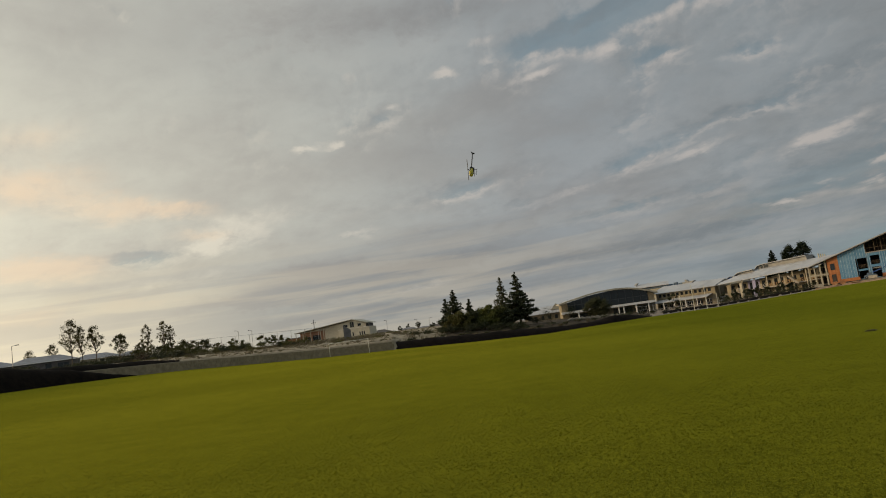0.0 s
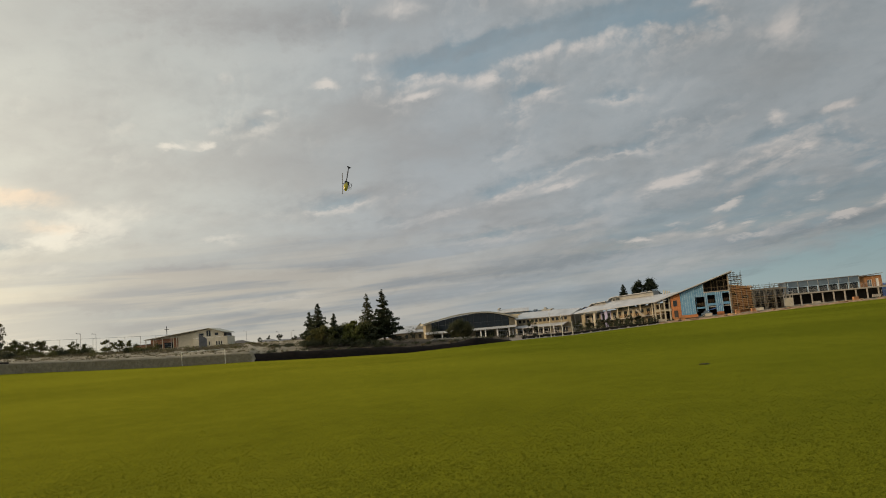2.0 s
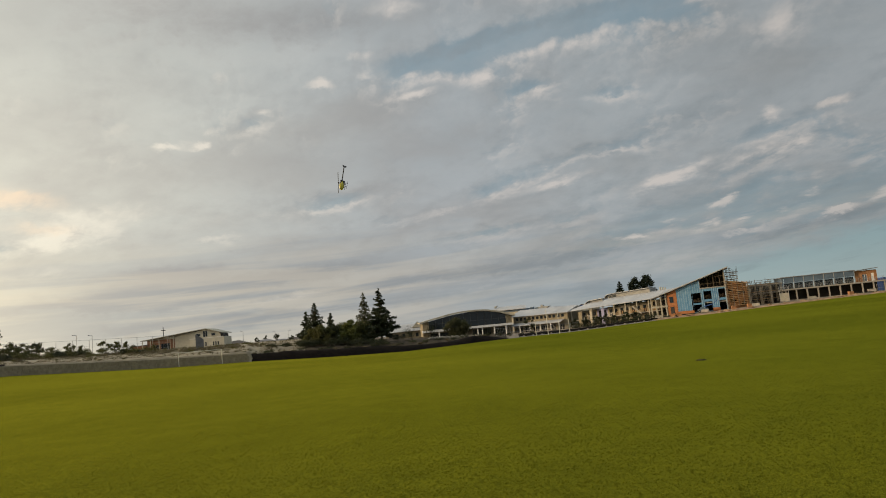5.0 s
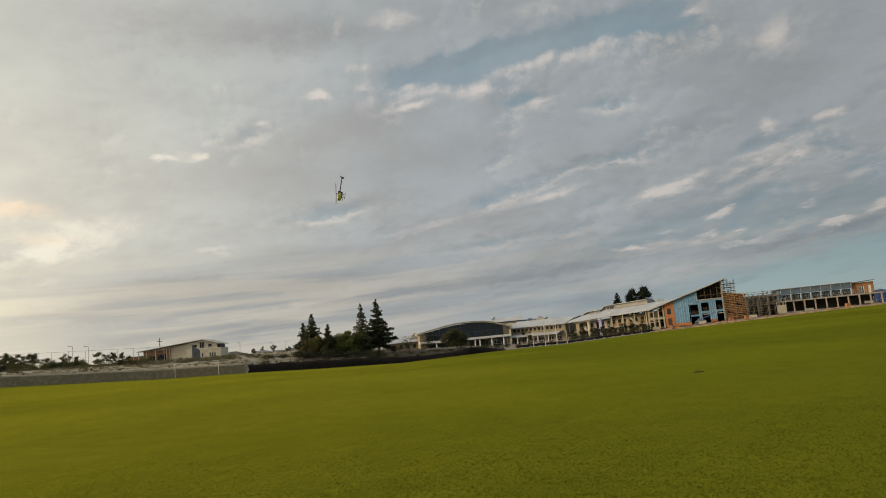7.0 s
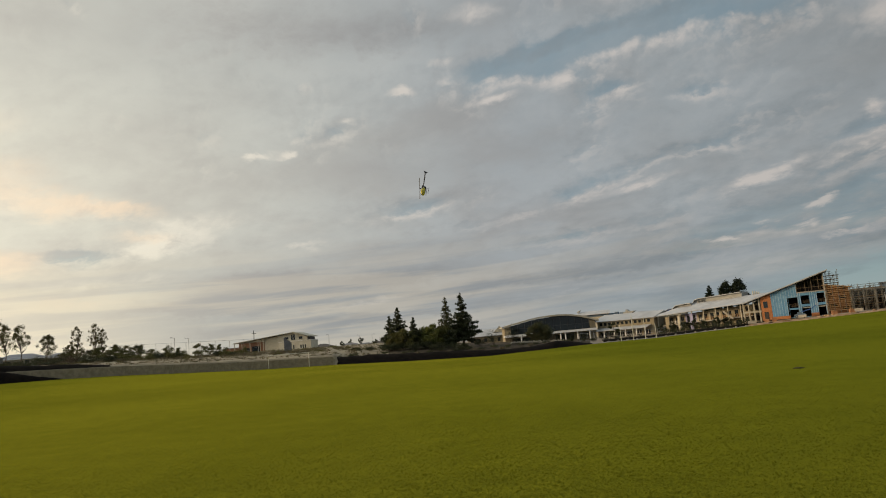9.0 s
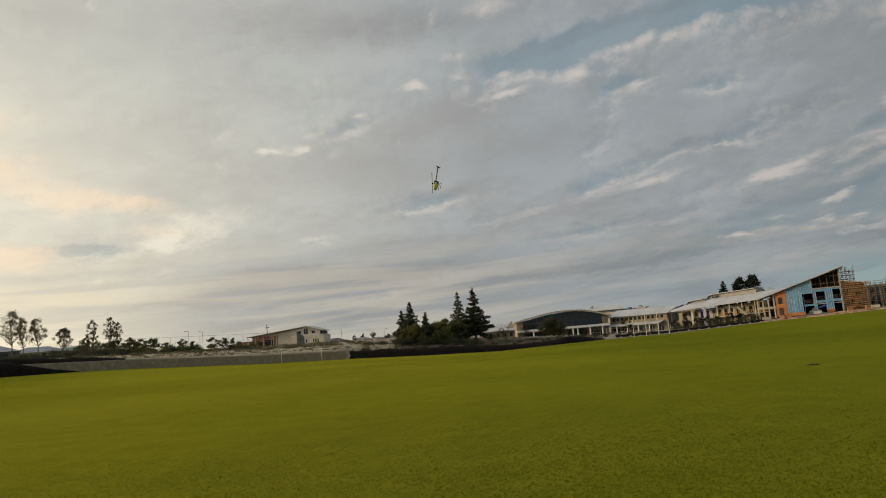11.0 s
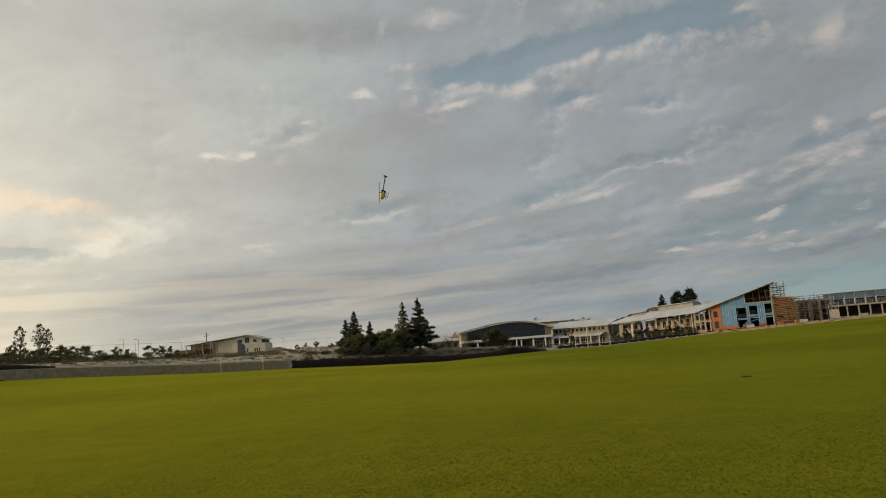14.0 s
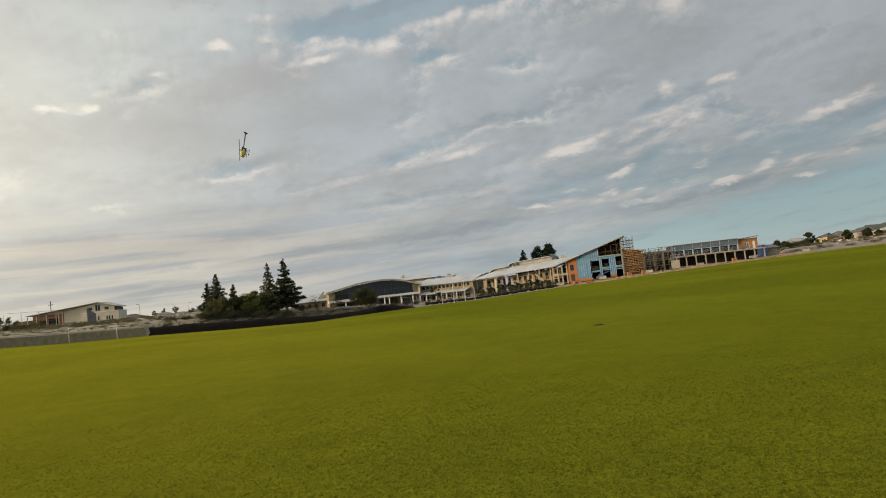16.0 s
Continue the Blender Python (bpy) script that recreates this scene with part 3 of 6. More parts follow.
def at(az, d, turn=0.0, lift=0.0):
    """A pose on the ground at a bearing and distance, facing the field."""
    p = spot(az, d)
    return pose(p.x, p.y, ground_z(p.x, p.y) + lift, 0, 0, -az + turn)


def make_ground():
    bearings = np.concatenate([np.arange(-180, -60, 6.0), np.arange(-60, -12.3, 0.5), (-12.2, -11.9), np.arange(-11.5, 60, 0.5), np.arange(60, 180, 6.0)])
    inside = np.concatenate([(0.004,), np.linspace(0.03, 1.0, 40)])
    bm = bmesh.new()
    rows = []
    for az in bearings:
        d1, z1, step, d2, z2, d3, z3 = land(az)
        reach = [(d1 * u, z1 * u * u) for u in inside]
        reach += [(d1 + 0.45, z1 + step)]
        far = list(np.linspace(d1 + 0.45, d2, 5)[1:]) + list(np.linspace(d2, d3, 16)[1:]) + [340, 420, 600, 900, 1500, 3000]
        for d in far:
            z = float(np.interp(d, (d1 + 0.45, d2, d3, 900, 3000), (z1 + step, z2, z3, z3 + 0.5, z3 + 0.5)))
            if d > d1 + 2:
                q = spot(az, d)
                z += 0.22 * noise.noise((q.x * 0.07, q.y * 0.07, 0.0)) * min(1.0, (d - d1) / 15.0)
            reach.append((d, z))
        rows.append([bm.verts.new((*spot(az, d), z)) for d, z in reach])
    for i in range(len(rows)):
        a, b = rows[i], rows[(i + 1) % len(rows)]
        for k in range(len(a) - 1):
            f = bm.faces.new((a[k], a[k + 1], b[k + 1], b[k]))
            f.smooth = True
            f.material_index = 0 if k < len(inside) - 1 else (3 if -8 <= bearings[i] < 8 and k < len(inside) + 12 else 1 if bearings[i] < -8 else 2)
    bm.faces.new([r[0] for r in rows][::-1])
    bmesh.ops.recalc_face_normals(bm, faces=bm.faces)
    if sum(f.normal.z for f in bm.faces) < 0:
        bmesh.ops.reverse_faces(bm, faces=bm.faces)
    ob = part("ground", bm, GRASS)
    ob.data.materials.append(SAND)
    ob.data.materials.append(DIRT)
    ob.data.materials.append(LITTER)
    return tagged(ob, "mown yellow-green sports field with sandy dirt beyond its edge", "ground", kind="structure")


make_ground()


def strip(name, material, azs, near, top, far, label, category="ground", rough=0.12, seed=0.0, kind="structure"):
    """A long low bank along the field's edge; near, top and far give distance beyond the edge and height, by bearing."""
    bm = bmesh.new()
    rows = []
    for az in azs:
        d1 = land(az)[0]
        row = []
        (dn, zn), (dt, zt), (df, zf) = near(az), top(az), far(az)
        for k in range(9):
            u = k / 8
            d = (dn + (dt - dn) * min(1, u * 2)) if u <= 0.5 else dt + (df - dt) * (u * 2 - 1)
            z = (zn + (zt - zn) * (1 - (1 - u * 2) ** 2)) if u <= 0.5 else zt + (zf - zt) * (u * 2 - 1) ** 2
            q = spot(az, d1 + d)
            if 0 < k < 8:
                z += rough * noise.noise((q.x * 0.35, q.y * 0.35, seed)) + rough * 0.7 * noise.noise((q.x * 1.3, q.y * 1.3, seed))
            base = ground_z(*spot(az, d1 + min(d, -0.01))) if d < 0 else land(az)[1]
            row.append(bm.verts.new((q.x, q.y, base + z)))
        rows.append(row)
    for a, b in zip(rows, rows[1:]):
        for k in range(8):
            f = bm.faces.new((a[k], a[k + 1], b[k + 1], b[k]))
            f.smooth = True
    bmesh.ops.recalc_face_normals(bm, faces=bm.faces)
    if sum(f.normal.z for f in bm.faces) < 0:
        bmesh.ops.reverse_faces(bm, faces=bm.faces)
    return tagged(part(name, bm, material), label, category, kind=kind)


def bank_left(az):
    return float(np.interp(az, (-60, -40, -36, -33.5, -31.4), (3.2, 3.0, 1.9, 0.8, 0.02)))


strip("mulch_bank", MULCH, np.arange(-60, -31.3, 0.3), lambda a: (-0.6 - 1.5 * bank_left(a), -0.05), lambda a: (-0.55, bank_left(a) + 0.02),
      lambda a: (-0.05, 0.8 * bank_left(a)), "black mulch bank sloping down beside the stone wall", seed=2.0)
strip("mulch_heap", MULCH, np.arange(-60, -28.2, 0.3), lambda a: (0.8, 1.45), lambda a: (3.0, 1.7 + float(np.interp(a, (-60, -36, -30.5, -28.5), (0.9, 0.7, 0.5, 0.05)))),
      lambda a: (7.0, 1.9), "long heap of black soil behind the stone wall", seed=5.0)


def bank_mid(az):
    return float(np.interp(az, (-12.1, -9, -2, 1, 3, 4.2, 5.4, 6.6, 8.2), (1.35, 1.5, 1.35, 0.95, 0.8, 0.95, 1.5, 1.0, 0.05)))


strip("mulch_bank", MULCH, np.arange(-12.1, 8.3, 0.25), lambda a: (-0.3, -0.05), lambda a: (3.2, bank_mid(a)), lambda a: (11.0, max(bank_mid(a) - 0.4, -0.05)),
      "black mulch bank with pale litter under the pines", seed=9.0, rough=0.2)


# ---- the stone wall at the field's edge, course by course ----
def stone_wall():
    wall = thing("retaining_wall", Matrix(), "low limestone block wall holding up the sand", "wall", kind="structure")
    rng = random.Random(4)
    bm = bmesh.new()
    azs = np.arange(-60, -12.1, 0.4)
    pts = [(spot(a, land(a)[0]), land(a)[1]) for a in azs]
    # mortar core
    for (p, z), (q, w) in zip(pts, pts[1:]):
        out = Vector((p.x, p.y)).normalized() * 0.4
        v = [bm.verts.new(c) for c in ((p.x, p.y, z - 0.3), (q.x, q.y, w - 0.3), (q.x, q.y, w + 1.46), (p.x, p.y, z + 1.46),
                                        (p.x + out.x, p.y + out.y, z + 1.46), (q.x + out.x, q.y + out.y, w + 1.46))]
        bm.faces.new((v[0], v[1], v[2], v[3]))
        bm.faces.new((v[3], v[2], v[5], v[4]))
    part("core", bm, LIMESTONE, wall)
    stones = [boxed((-w / 2, w / 2, -0.05, 0.12, 0.012, 0.368)) for w in (1.0, 1.15, 1.3)]
    for bm in stones:
        bmesh.ops.bevel(bm, geom=list(bm.edges), offset=0.02, segments=1, affect="EDGES")
    data = [part("block", bm, LIMESTONE, wall) for bm in stones]
    for ob in data:
        ob.matrix_basis = Matrix.Translation((0, 0, -8))
    first = set()
    for course in range(4):
        az, made = -12.25 - 0.1 * (course % 2), 0
        while az > -34.5:
            k = rng.randrange(3)
            d = land(az)[0]
            w = (1.0, 1.15, 1.3)[k]
            az -= math.degrees((w / 2 + 0.012) / d)
            p, p2 = spot(az, d), spot(az - 0.2, land(az - 0.2)[0])
            turn = math.atan2(p.y - p2.y, p.x - p2.x)
            slope = math.atan2(land(az)[1] - land(az - 0.2)[1], (p - p2).length)
            m = Matrix.LocRotScale((p.x, p.y, land(az)[1] + course * 0.38 - 0.02), Euler((0, -slope, turn)), None)
            if k not in first:
                first.add(k)
                data[k].matrix_basis = m
            else:
                again(data[k], wall, m)
            az -= math.degrees((w / 2 + 0.012) / d)
            made += 1
    return wall


# ---- buildings ----
def front(az0, d0, az1, d1, z):
    """A pose whose x runs along a front from one bearing to another, y away from the field, z up."""
    a, b = spot(az0, d0), spot(az1, d1)
    return pose(a.x, a.y, z, 0, 0, math.degrees(math.atan2(b.y - a.y, b.x - a.x)))


def wall_with_holes(x0, x1, z0, z1, holes, y0=0.0, y1=0.25):
    """A wall with rectangular holes (x0, x1, z0, z1) cut through it."""
    xs = sorted({x0, x1, *[h[0] for h in holes], *[h[1] for h in holes]})
    zs = sorted({z0, z1, *[h[2] for h in holes], *[h[3] for h in holes]})
    bm = bmesh.new()
    for a, b in zip(xs, xs[1:]):
        for c, d in zip(zs, zs[1:]):
            if not any(h[0] <= (a + b) / 2 <= h[1] and h[2] <= (c + d) / 2 <= h[3] for h in holes):
                box(bm, a, b, y0, y1, c, d)
    bmesh.ops.remove_doubles(bm, verts=bm.verts, dist=0.001)
    return bm


def window(parent, x0, x1, z0, z1, y=0.1, frame_mat=None, glass=None, bars=1, name="window"):
    """A pane in a frame, with upright bars."""
    frame_mat, glass = frame_mat or STEEL_D, glass or GLASS
    w = 0.07
    bm = boxed((x0, x1, y, y + 0.08, z0, z0 + w), (x0, x1, y, y + 0.08, z1 - w, z1), (x0, x0 + w, y, y + 0.08, z0 + w, z1 - w), (x1 - w, x1, y, y + 0.08, z0 + w, z1 - w))
    for k in range(bars):
        x = x0 + (x1 - x0) * (k + 1) / (bars + 1)
        box(bm, x - 0.03, x + 0.03, y, y + 0.08, z0 + w, z1 - w)
    ob = part(name, bm, frame_mat, parent)
    part("pane", boxed((x0 + w, x1 - w, y + 0.03, y + 0.05, z0 + w, z1 - w)), glass, ob)
    return ob


def sheet_roof(parent, corners, material, t=0.14, name="roof"):
    """A pitched sheet roof through four corners (eave left, eave right, ridge right, ridge left)."""
    return part(name, slab(bmesh.new(), corners, t), material, parent)


def railing(parent, x0, x1, y, z, step=1.2, h=1.0, material=None, name="railing"):
    bm = bmesh.new()
    k = max(1, round((x1 - x0) / step))
    for i in range(k + 1):
        x = x0 + (x1 - x0) * i / k
        bar(bm, (x, y, z), (x, y, z + h), 0.03, 4)
    for f in (0.25, 0.5, 0.75, 1.0):
        bar(bm, (x0, y, z + h * f), (x1, y, z + h * f), 0.025, 4)
    return part(name, bm, material or GALV, parent)


def chapel():
    """Cream hall with a long low gable, on the sand rise."""
    b = thing("chapel", front(-19.5, 300, -13.2, 290, 4.6), "cream hall with a low skewed gable roof, on pale sand", "building")
    # gable-ended hall: outline of the cream front
    part("gable_wall", prism([(10.4, 0), (28.0, 0), (28.0, 5.1), (22.7, 7.05), (10.4, 5.0)], 1.0, 1.3), CHAPEL_W, b)
    part("body", prism([(0.2, 0), (27.8, 0), (27.8, 5.0), (22.7, 6.9), (0.2, 4.6)], 1.4, 14), CHAPEL_W, b)
    part("side_wing", boxed((17.2, 30.2, -2.2, 9, -0.6, 3.5)), CHAPEL_W, b, "flat-topped cream wing")
    part("parapet_cap", boxed((17.1, 30.3, -2.3, 9.1, 3.5, 3.62)), WHITE, b)
    bm = bmesh.new()
    slab(bm, ((-2.2, -0.6, 4.55), (22.7, -0.6, 7.1), (22.7, 15, 7.1), (-2.2, 15, 4.55)), 0.22)
    part("roof", bm, ROOF_C, b)
    bm = bmesh.new()
    slab(bm, ((22.7, -0.6, 7.1), (28.9, -0.6, 5.1), (28.9, 15, 5.1), (22.7, 15, 7.1)), 0.22)
    part("roof", bm, ROOF_C, b)
    part("brown_wall", wall_with_holes(-0.2, 10.4, -0.2, 4.5, [(2.0, 4.4, 0, 2.6), (5.0, 8.6, 0, 3.0)], 1.02, 1.28), BROWN, b)
    window(b, 2.0, 4.4, 0, 2.6, 1.2, bars=2)
    window(b, 5.0, 8.6, 0, 3.0, 1.2, bars=3)
    for x in (-1.6, 1.4, 4.7, 8.9, 10.2):
        part("post", boxed((x - 0.12, x + 0.12, -0.2, 0.04, -0.3, 4.6 + 0.1 * x)), RENDER_W, b)
    part("low_annexe", boxed((-6.2, -0.4, 0.5, 8, -0.4, 2.9)), BROWN, b, "low rust-brown annexe")
    part("annexe_roof", boxed((-6.5, -0.2, 0.2, 8.3, 2.9, 3.06)), ROOF_G, b)
    for x0, x1, z0, z1 in ((18.6, 20.3, 4.5, 5.4), (21.4, 22.1, 4.1, 6.3), (22.3, 23.0, 4.1, 6.3), (24.6, 26.0, 4.3, 5.3)):
        window(b, x0, x1, z0, z1, 0.92, bars=0)
    for x in (20.6, 21.9, 23.0, 25.9, 26.8, 27.7):
        window(b, x, x + 0.45, 0.5, 2.0 if x < 24 else 1.9, -2.26, bars=0)
    part("dark_end", boxed((28.0, 29.0, 1.5, 9, 3.7, 4.9)), INSIDE_SHADE, b)
    cross = thing("mast_cross", front(-19.5, 312, -13.2, 302, 4.6), "tall thin steel cross on a mast behind the hall", "cross")
    part("mast", boxed((6.6, 6.82, 0, 0.22, 0, 9.8)), STEEL_D, cross)
    part("crossbar", boxed((5.75, 7.67, 0.02, 0.2, 8.35, 8.58)), STEEL_D, cross)
    fin = thing("concrete_fin", at(-15.8, 168), "free-standing grey slab with a slanting top", "monument")
    part("slab", prism([(-0.85, -0.6), (0.85, -0.6), (0.85, 2.3), (-0.65, 3.4), (-0.85, 3.4)], 0, 0.9), SLATE, fin)
    part("footing", boxed((-1.1, 1.1, -0.2, 1.1, -0.5, 0.1)), CONCRETE, fin)


def arch_z(x):
    """Height of the bowed roof's underside along its front."""
    return float(np.interp(x, (-0.6, 1.7, 5, 8, 10.8, 14, 16.5, 19.5, 22.2, 25, 27.8), (6.2, 6.75, 7.35, 7.95, 8.3, 8.5, 8.5, 8.3, 7.8, 7.0, 6.0)))


def bowed_hall():
    b = thing("bowed_roof_hall", front(1.4, 215, 8.6, 218, -1.15), "glass-fronted hall under a long bowed cream roof", "building")
    xs = np.linspace(-0.8, 28.0, 33)
    bm = bmesh.new()
    rings = []
    for x in xs:
        z = arch_z(x)
        rings.append([bm.verts.new(c) for c in ((x, -2.0, z - 0.45), (x, 18, z - 0.1), (x, 18, z + 0.22), (x, -2.0, z + 0.02))])
    for p, q in zip(rings, rings[1:]):
        for k in range(4):
            bm.faces.new((p[k], p[(k + 1) % 4], q[(k + 1) % 4], q[k]))
    bm.faces.new(rings[0]), bm.faces.new(rings[-1][::-1])
    bmesh.ops.recalc_face_normals(bm, faces=bm.faces)
    part("roof", bm, RENDER_W, b, "bowed cream roof shell")
    panes = [(k, 1.8 + 2.15 * k, 1.8 + 2.15 * (k + 1)) for k in range(11)]
    for k, x0, x1 in panes:
        bm = bmesh.new()
        y = 0.25
        v = [bm.verts.new(c) for c in ((x0 + 0.04, y, 3.75), (x1 - 0.04, y, 3.75), (x1 - 0.04, y, arch_z(x1) - 0.5), (x0 + 0.04, y, arch_z(x0) - 0.5))]
        w = [bm.verts.new((c.co.x, y + 0.05, c.co.z)) for c in v]
        bm.faces.new(v), bm.faces.new(w[::-1])
        for i in range(4):
            bm.faces.new((v[i], w[i], w[(i + 1) % 4], v[(i + 1) % 4]))
        part("pane", bm, GLASS, b)
        part("mullion", boxed((x0 - 0.05, x0 + 0.05, 0.15, 0.4, 3.7, arch_z(x0) - 0.45)), STEEL_D, b)
    part("transom", boxed((1.8, 25.45, 0.17, 0.38, 5.3, 5.4)), STEEL_D, b)
    part("end_wall", prism([(0.0, 0), (1.8, 0), (1.8, 6.3), (0.0, 5.9)], 0, 0.5), RENDER_Y, b)
    part("end_wall", prism([(25.5, 0), (27.2, 0), (27.2, 5.6), (25.5, 6.2)], 0, 0.5), RENDER_Y, b)
    part("back_wall", boxed((0, 27.2, 17, 17.3, 0, 5.9)), RENDER_Y, b)
    part("side_wall", boxed((0, 0.3, 0.5, 17, 0, 5.9)), RENDER_Y, b)
    part("side_wall", boxed((26.9, 27.2, 0.5, 17, 0, 5.6)), RENDER_Y, b)
    part("floor_slab", boxed((0.3, 26.9, 0.5, 17, 3.3, 3.6)), CONCRETE, b)
    part("canopy", boxed((-0.4, 27.0, -3.2, 0.12, 3.0, 3.65)), WHITE, b, "flat white canopy band below the glass")
    for x in (4.6, 16.2, 17.6, 21.2, 24.8):
        part("column", rods(((x, -2.8, -0.4), (x, -2.8, 3.0)), r=0.2, sides=10), WHITE, b)
    part("ground_wall", wall_with_holes(0.2, 26.9, -0.4, 3.0, [(2.2, 9.0, 0.2, 2.6), (15.0, 20.6, -0.3, 2.6), (21.6, 25.2, -0.3, 2.6)], 0.4, 0.7), RENDER_Y, b)
    window(b, 2.2, 9.0, 0.2, 2.6, 0.5, bars=5)
    window(b, 15.0, 20.6, -0.3, 2.6, 0.5, bars=4)
    window(b, 21.6, 25.2, -0.3, 2.6, 0.5, bars=3)
    # lower wing beyond the hall's end
    w = thing("low_wing", front(-1.6, 236, 1.7, 236, -0.6), "low cream wing with a pale pitched roof", "building")
    part("wall", wall_with_holes(0, 14, -0.5, 3.6, [(x, x + 1.0, 1.6, 2.9) for x in (1.0, 3.2, 5.4, 7.6, 9.8, 12.0)], 0, 0.3), RENDER_Y, w)
    for x in (1.0, 3.2, 5.4, 7.6, 9.8, 12.0):
        window(w, x, x + 1.0, 1.6, 2.9)
    part("body", boxed((0, 14, 0.4, 9, -0.5, 3.5)), RENDER_Y, w)
    sheet_roof(w, ((-0.6, -0.8, 3.5), (14.4, -0.8, 3.5), (14.4, 5, 5.8), (-0.6, 5, 5.8)), ROOF_W)
    sheet_roof(w, ((-0.6, 10, 3.5), (14.4, 10, 3.5), (14.4, 5.02, 5.8), (-0.6, 5.02, 5.8)), ROOF_W)
    part("gablet", prism([(8.8, 4.6), (12.6, 4.6), (10.7, 6.6)], 1.2, 6), RENDER_W, w)


def classroom_range():
    """Two-storey school range with verandahs, long pale roofs."""
    b = thing("classroom_block", front(8.7, 221, 13.2, 214, -1.3), "cream two-storey classroom block with pale roofs", "building")
    L = 17.6
    part("body", boxed((0, L, 0.5, 14, -0.6, 5.2)), RENDER_Y, b)
    wins = [(0.7 + 1.35 * k, 0.7 + 1.35 * k + 0.9, 4.05, 4.95) for k in range(12)]
    part("upper_wall", wall_with_holes(0, L, 3.3, 5.3, wins, 0, 0.4), RENDER_Y, b)
    for h in wins:
        window(b, *h, y=0.15, bars=0)
    sheet_roof(b, ((-1.4, -1.0, 5.3), (L + 0.4, -1.0, 5.2), (L + 0.4, 9, 7.1), (-1.4, 9, 7.3)), ROOF_W)
    sheet_roof(b, ((-0.5, -4.4, 2.5), (L - 1, -4.4, 2.5), (L - 1, 0.0, 3.3), (-0.5, 0.0, 3.3)), ROOF_W, name="verandah_roof")
    for x in (0.4, 3.7, 7.0, 10.3, 13.6, 16.2):
        part("post", boxed((x - 0.1, x + 0.1, -4.2, -4.0, -0.6, 2.5)), WHITE, b)
    low = [(0.8 + 2.7 * k, 0.8 + 2.7 * k + 2.0, -0.2, 2.0) for k in range(6)]
    part("lower_wall", wall_with_holes(0, L, -0.6, 3.3, low, 0, 0.4), RENDER_Y, b)
    for h in low:
        window(b, *h, y=0.15, bars=2)
    railing(b, 0, 16.2, -4.6, -0.6, 1.3, 1.6, GALV, "fence_rail")
    # roof plant and a second ridge behind
    r = thing("rear_block", front(8.9, 246, 13.5, 240, 0.0), "rear school block with stepped pale roofs", "building")
    part("body", boxed((-8.0, 19, 0, 12, -0.8, 6.2)), RENDER_W, r)
    sheet_roof(r, ((-9.0, -0.8, 7.0), (4.2, -0.8, 6.9), (2.6, 4, 8.1), (-7.6, 4, 8.3)), ROOF_W)
    part("upper_wall", boxed((-8.2, 3.4, 0.1, 8, 6.2, 7.0)), GREY_P, r)
    sheet_roof(r, ((4.3, -0.8, 5.9), (19.4, -0.8, 5.2), (19.4, 6, 6.2), (4.3, 6, 6.9)), ROOF_W)
    part("roof_plant", boxed((5.2, 6.2, 1, 2.6, 6.2, 7.2)), GREY_P, r)
    part("roof_plant", boxed((6.8, 8.4, 1.2, 3, 6.1, 6.9)), GREY_P, r)
    part("vent_hood", prism([(8.2, 6.2), (10.6, 6.2), (12.0, 7.0), (10.0, 6.9), (9.4, 7.6), (9.0, 7.6), (8.9, 7.0), (8.0, 6.9)], 1, 3), GREY_W, r)
    part("vent_hood", prism([(-8.6, 8.2), (-7.9, 8.2), (-7.2, 8.9), (-7.9, 8.8)], 2, 3), GREY_W, r)
    s = thing("blue_gable_block", front(13.6, 246, 15.2, 244, 0.0), "small block with a dark blue gable and mesh screen", "building")
    part("body", boxed((0, 6.4, 0, 8, -0.5, 5.0)), RENDER_W, s)
    part("gable", prism([(0, 5.0), (6.4, 5.0), (5.9, 5.5), (2.6, 6.3)], -0.1, 0.2), BLUE_P, s)
    sheet_roof(s, ((-0.3, -0.4, 5.0), (2.6, -0.4, 6.4), (2.6, 8, 6.4), (-0.3, 8, 5.0)), ROOF_G)
    sheet_roof(s, ((2.6, -0.4, 6.4), (6.8, -0.4, 5.4), (6.8, 8, 5.4), (2.6, 8, 6.4)), ROOF_G)


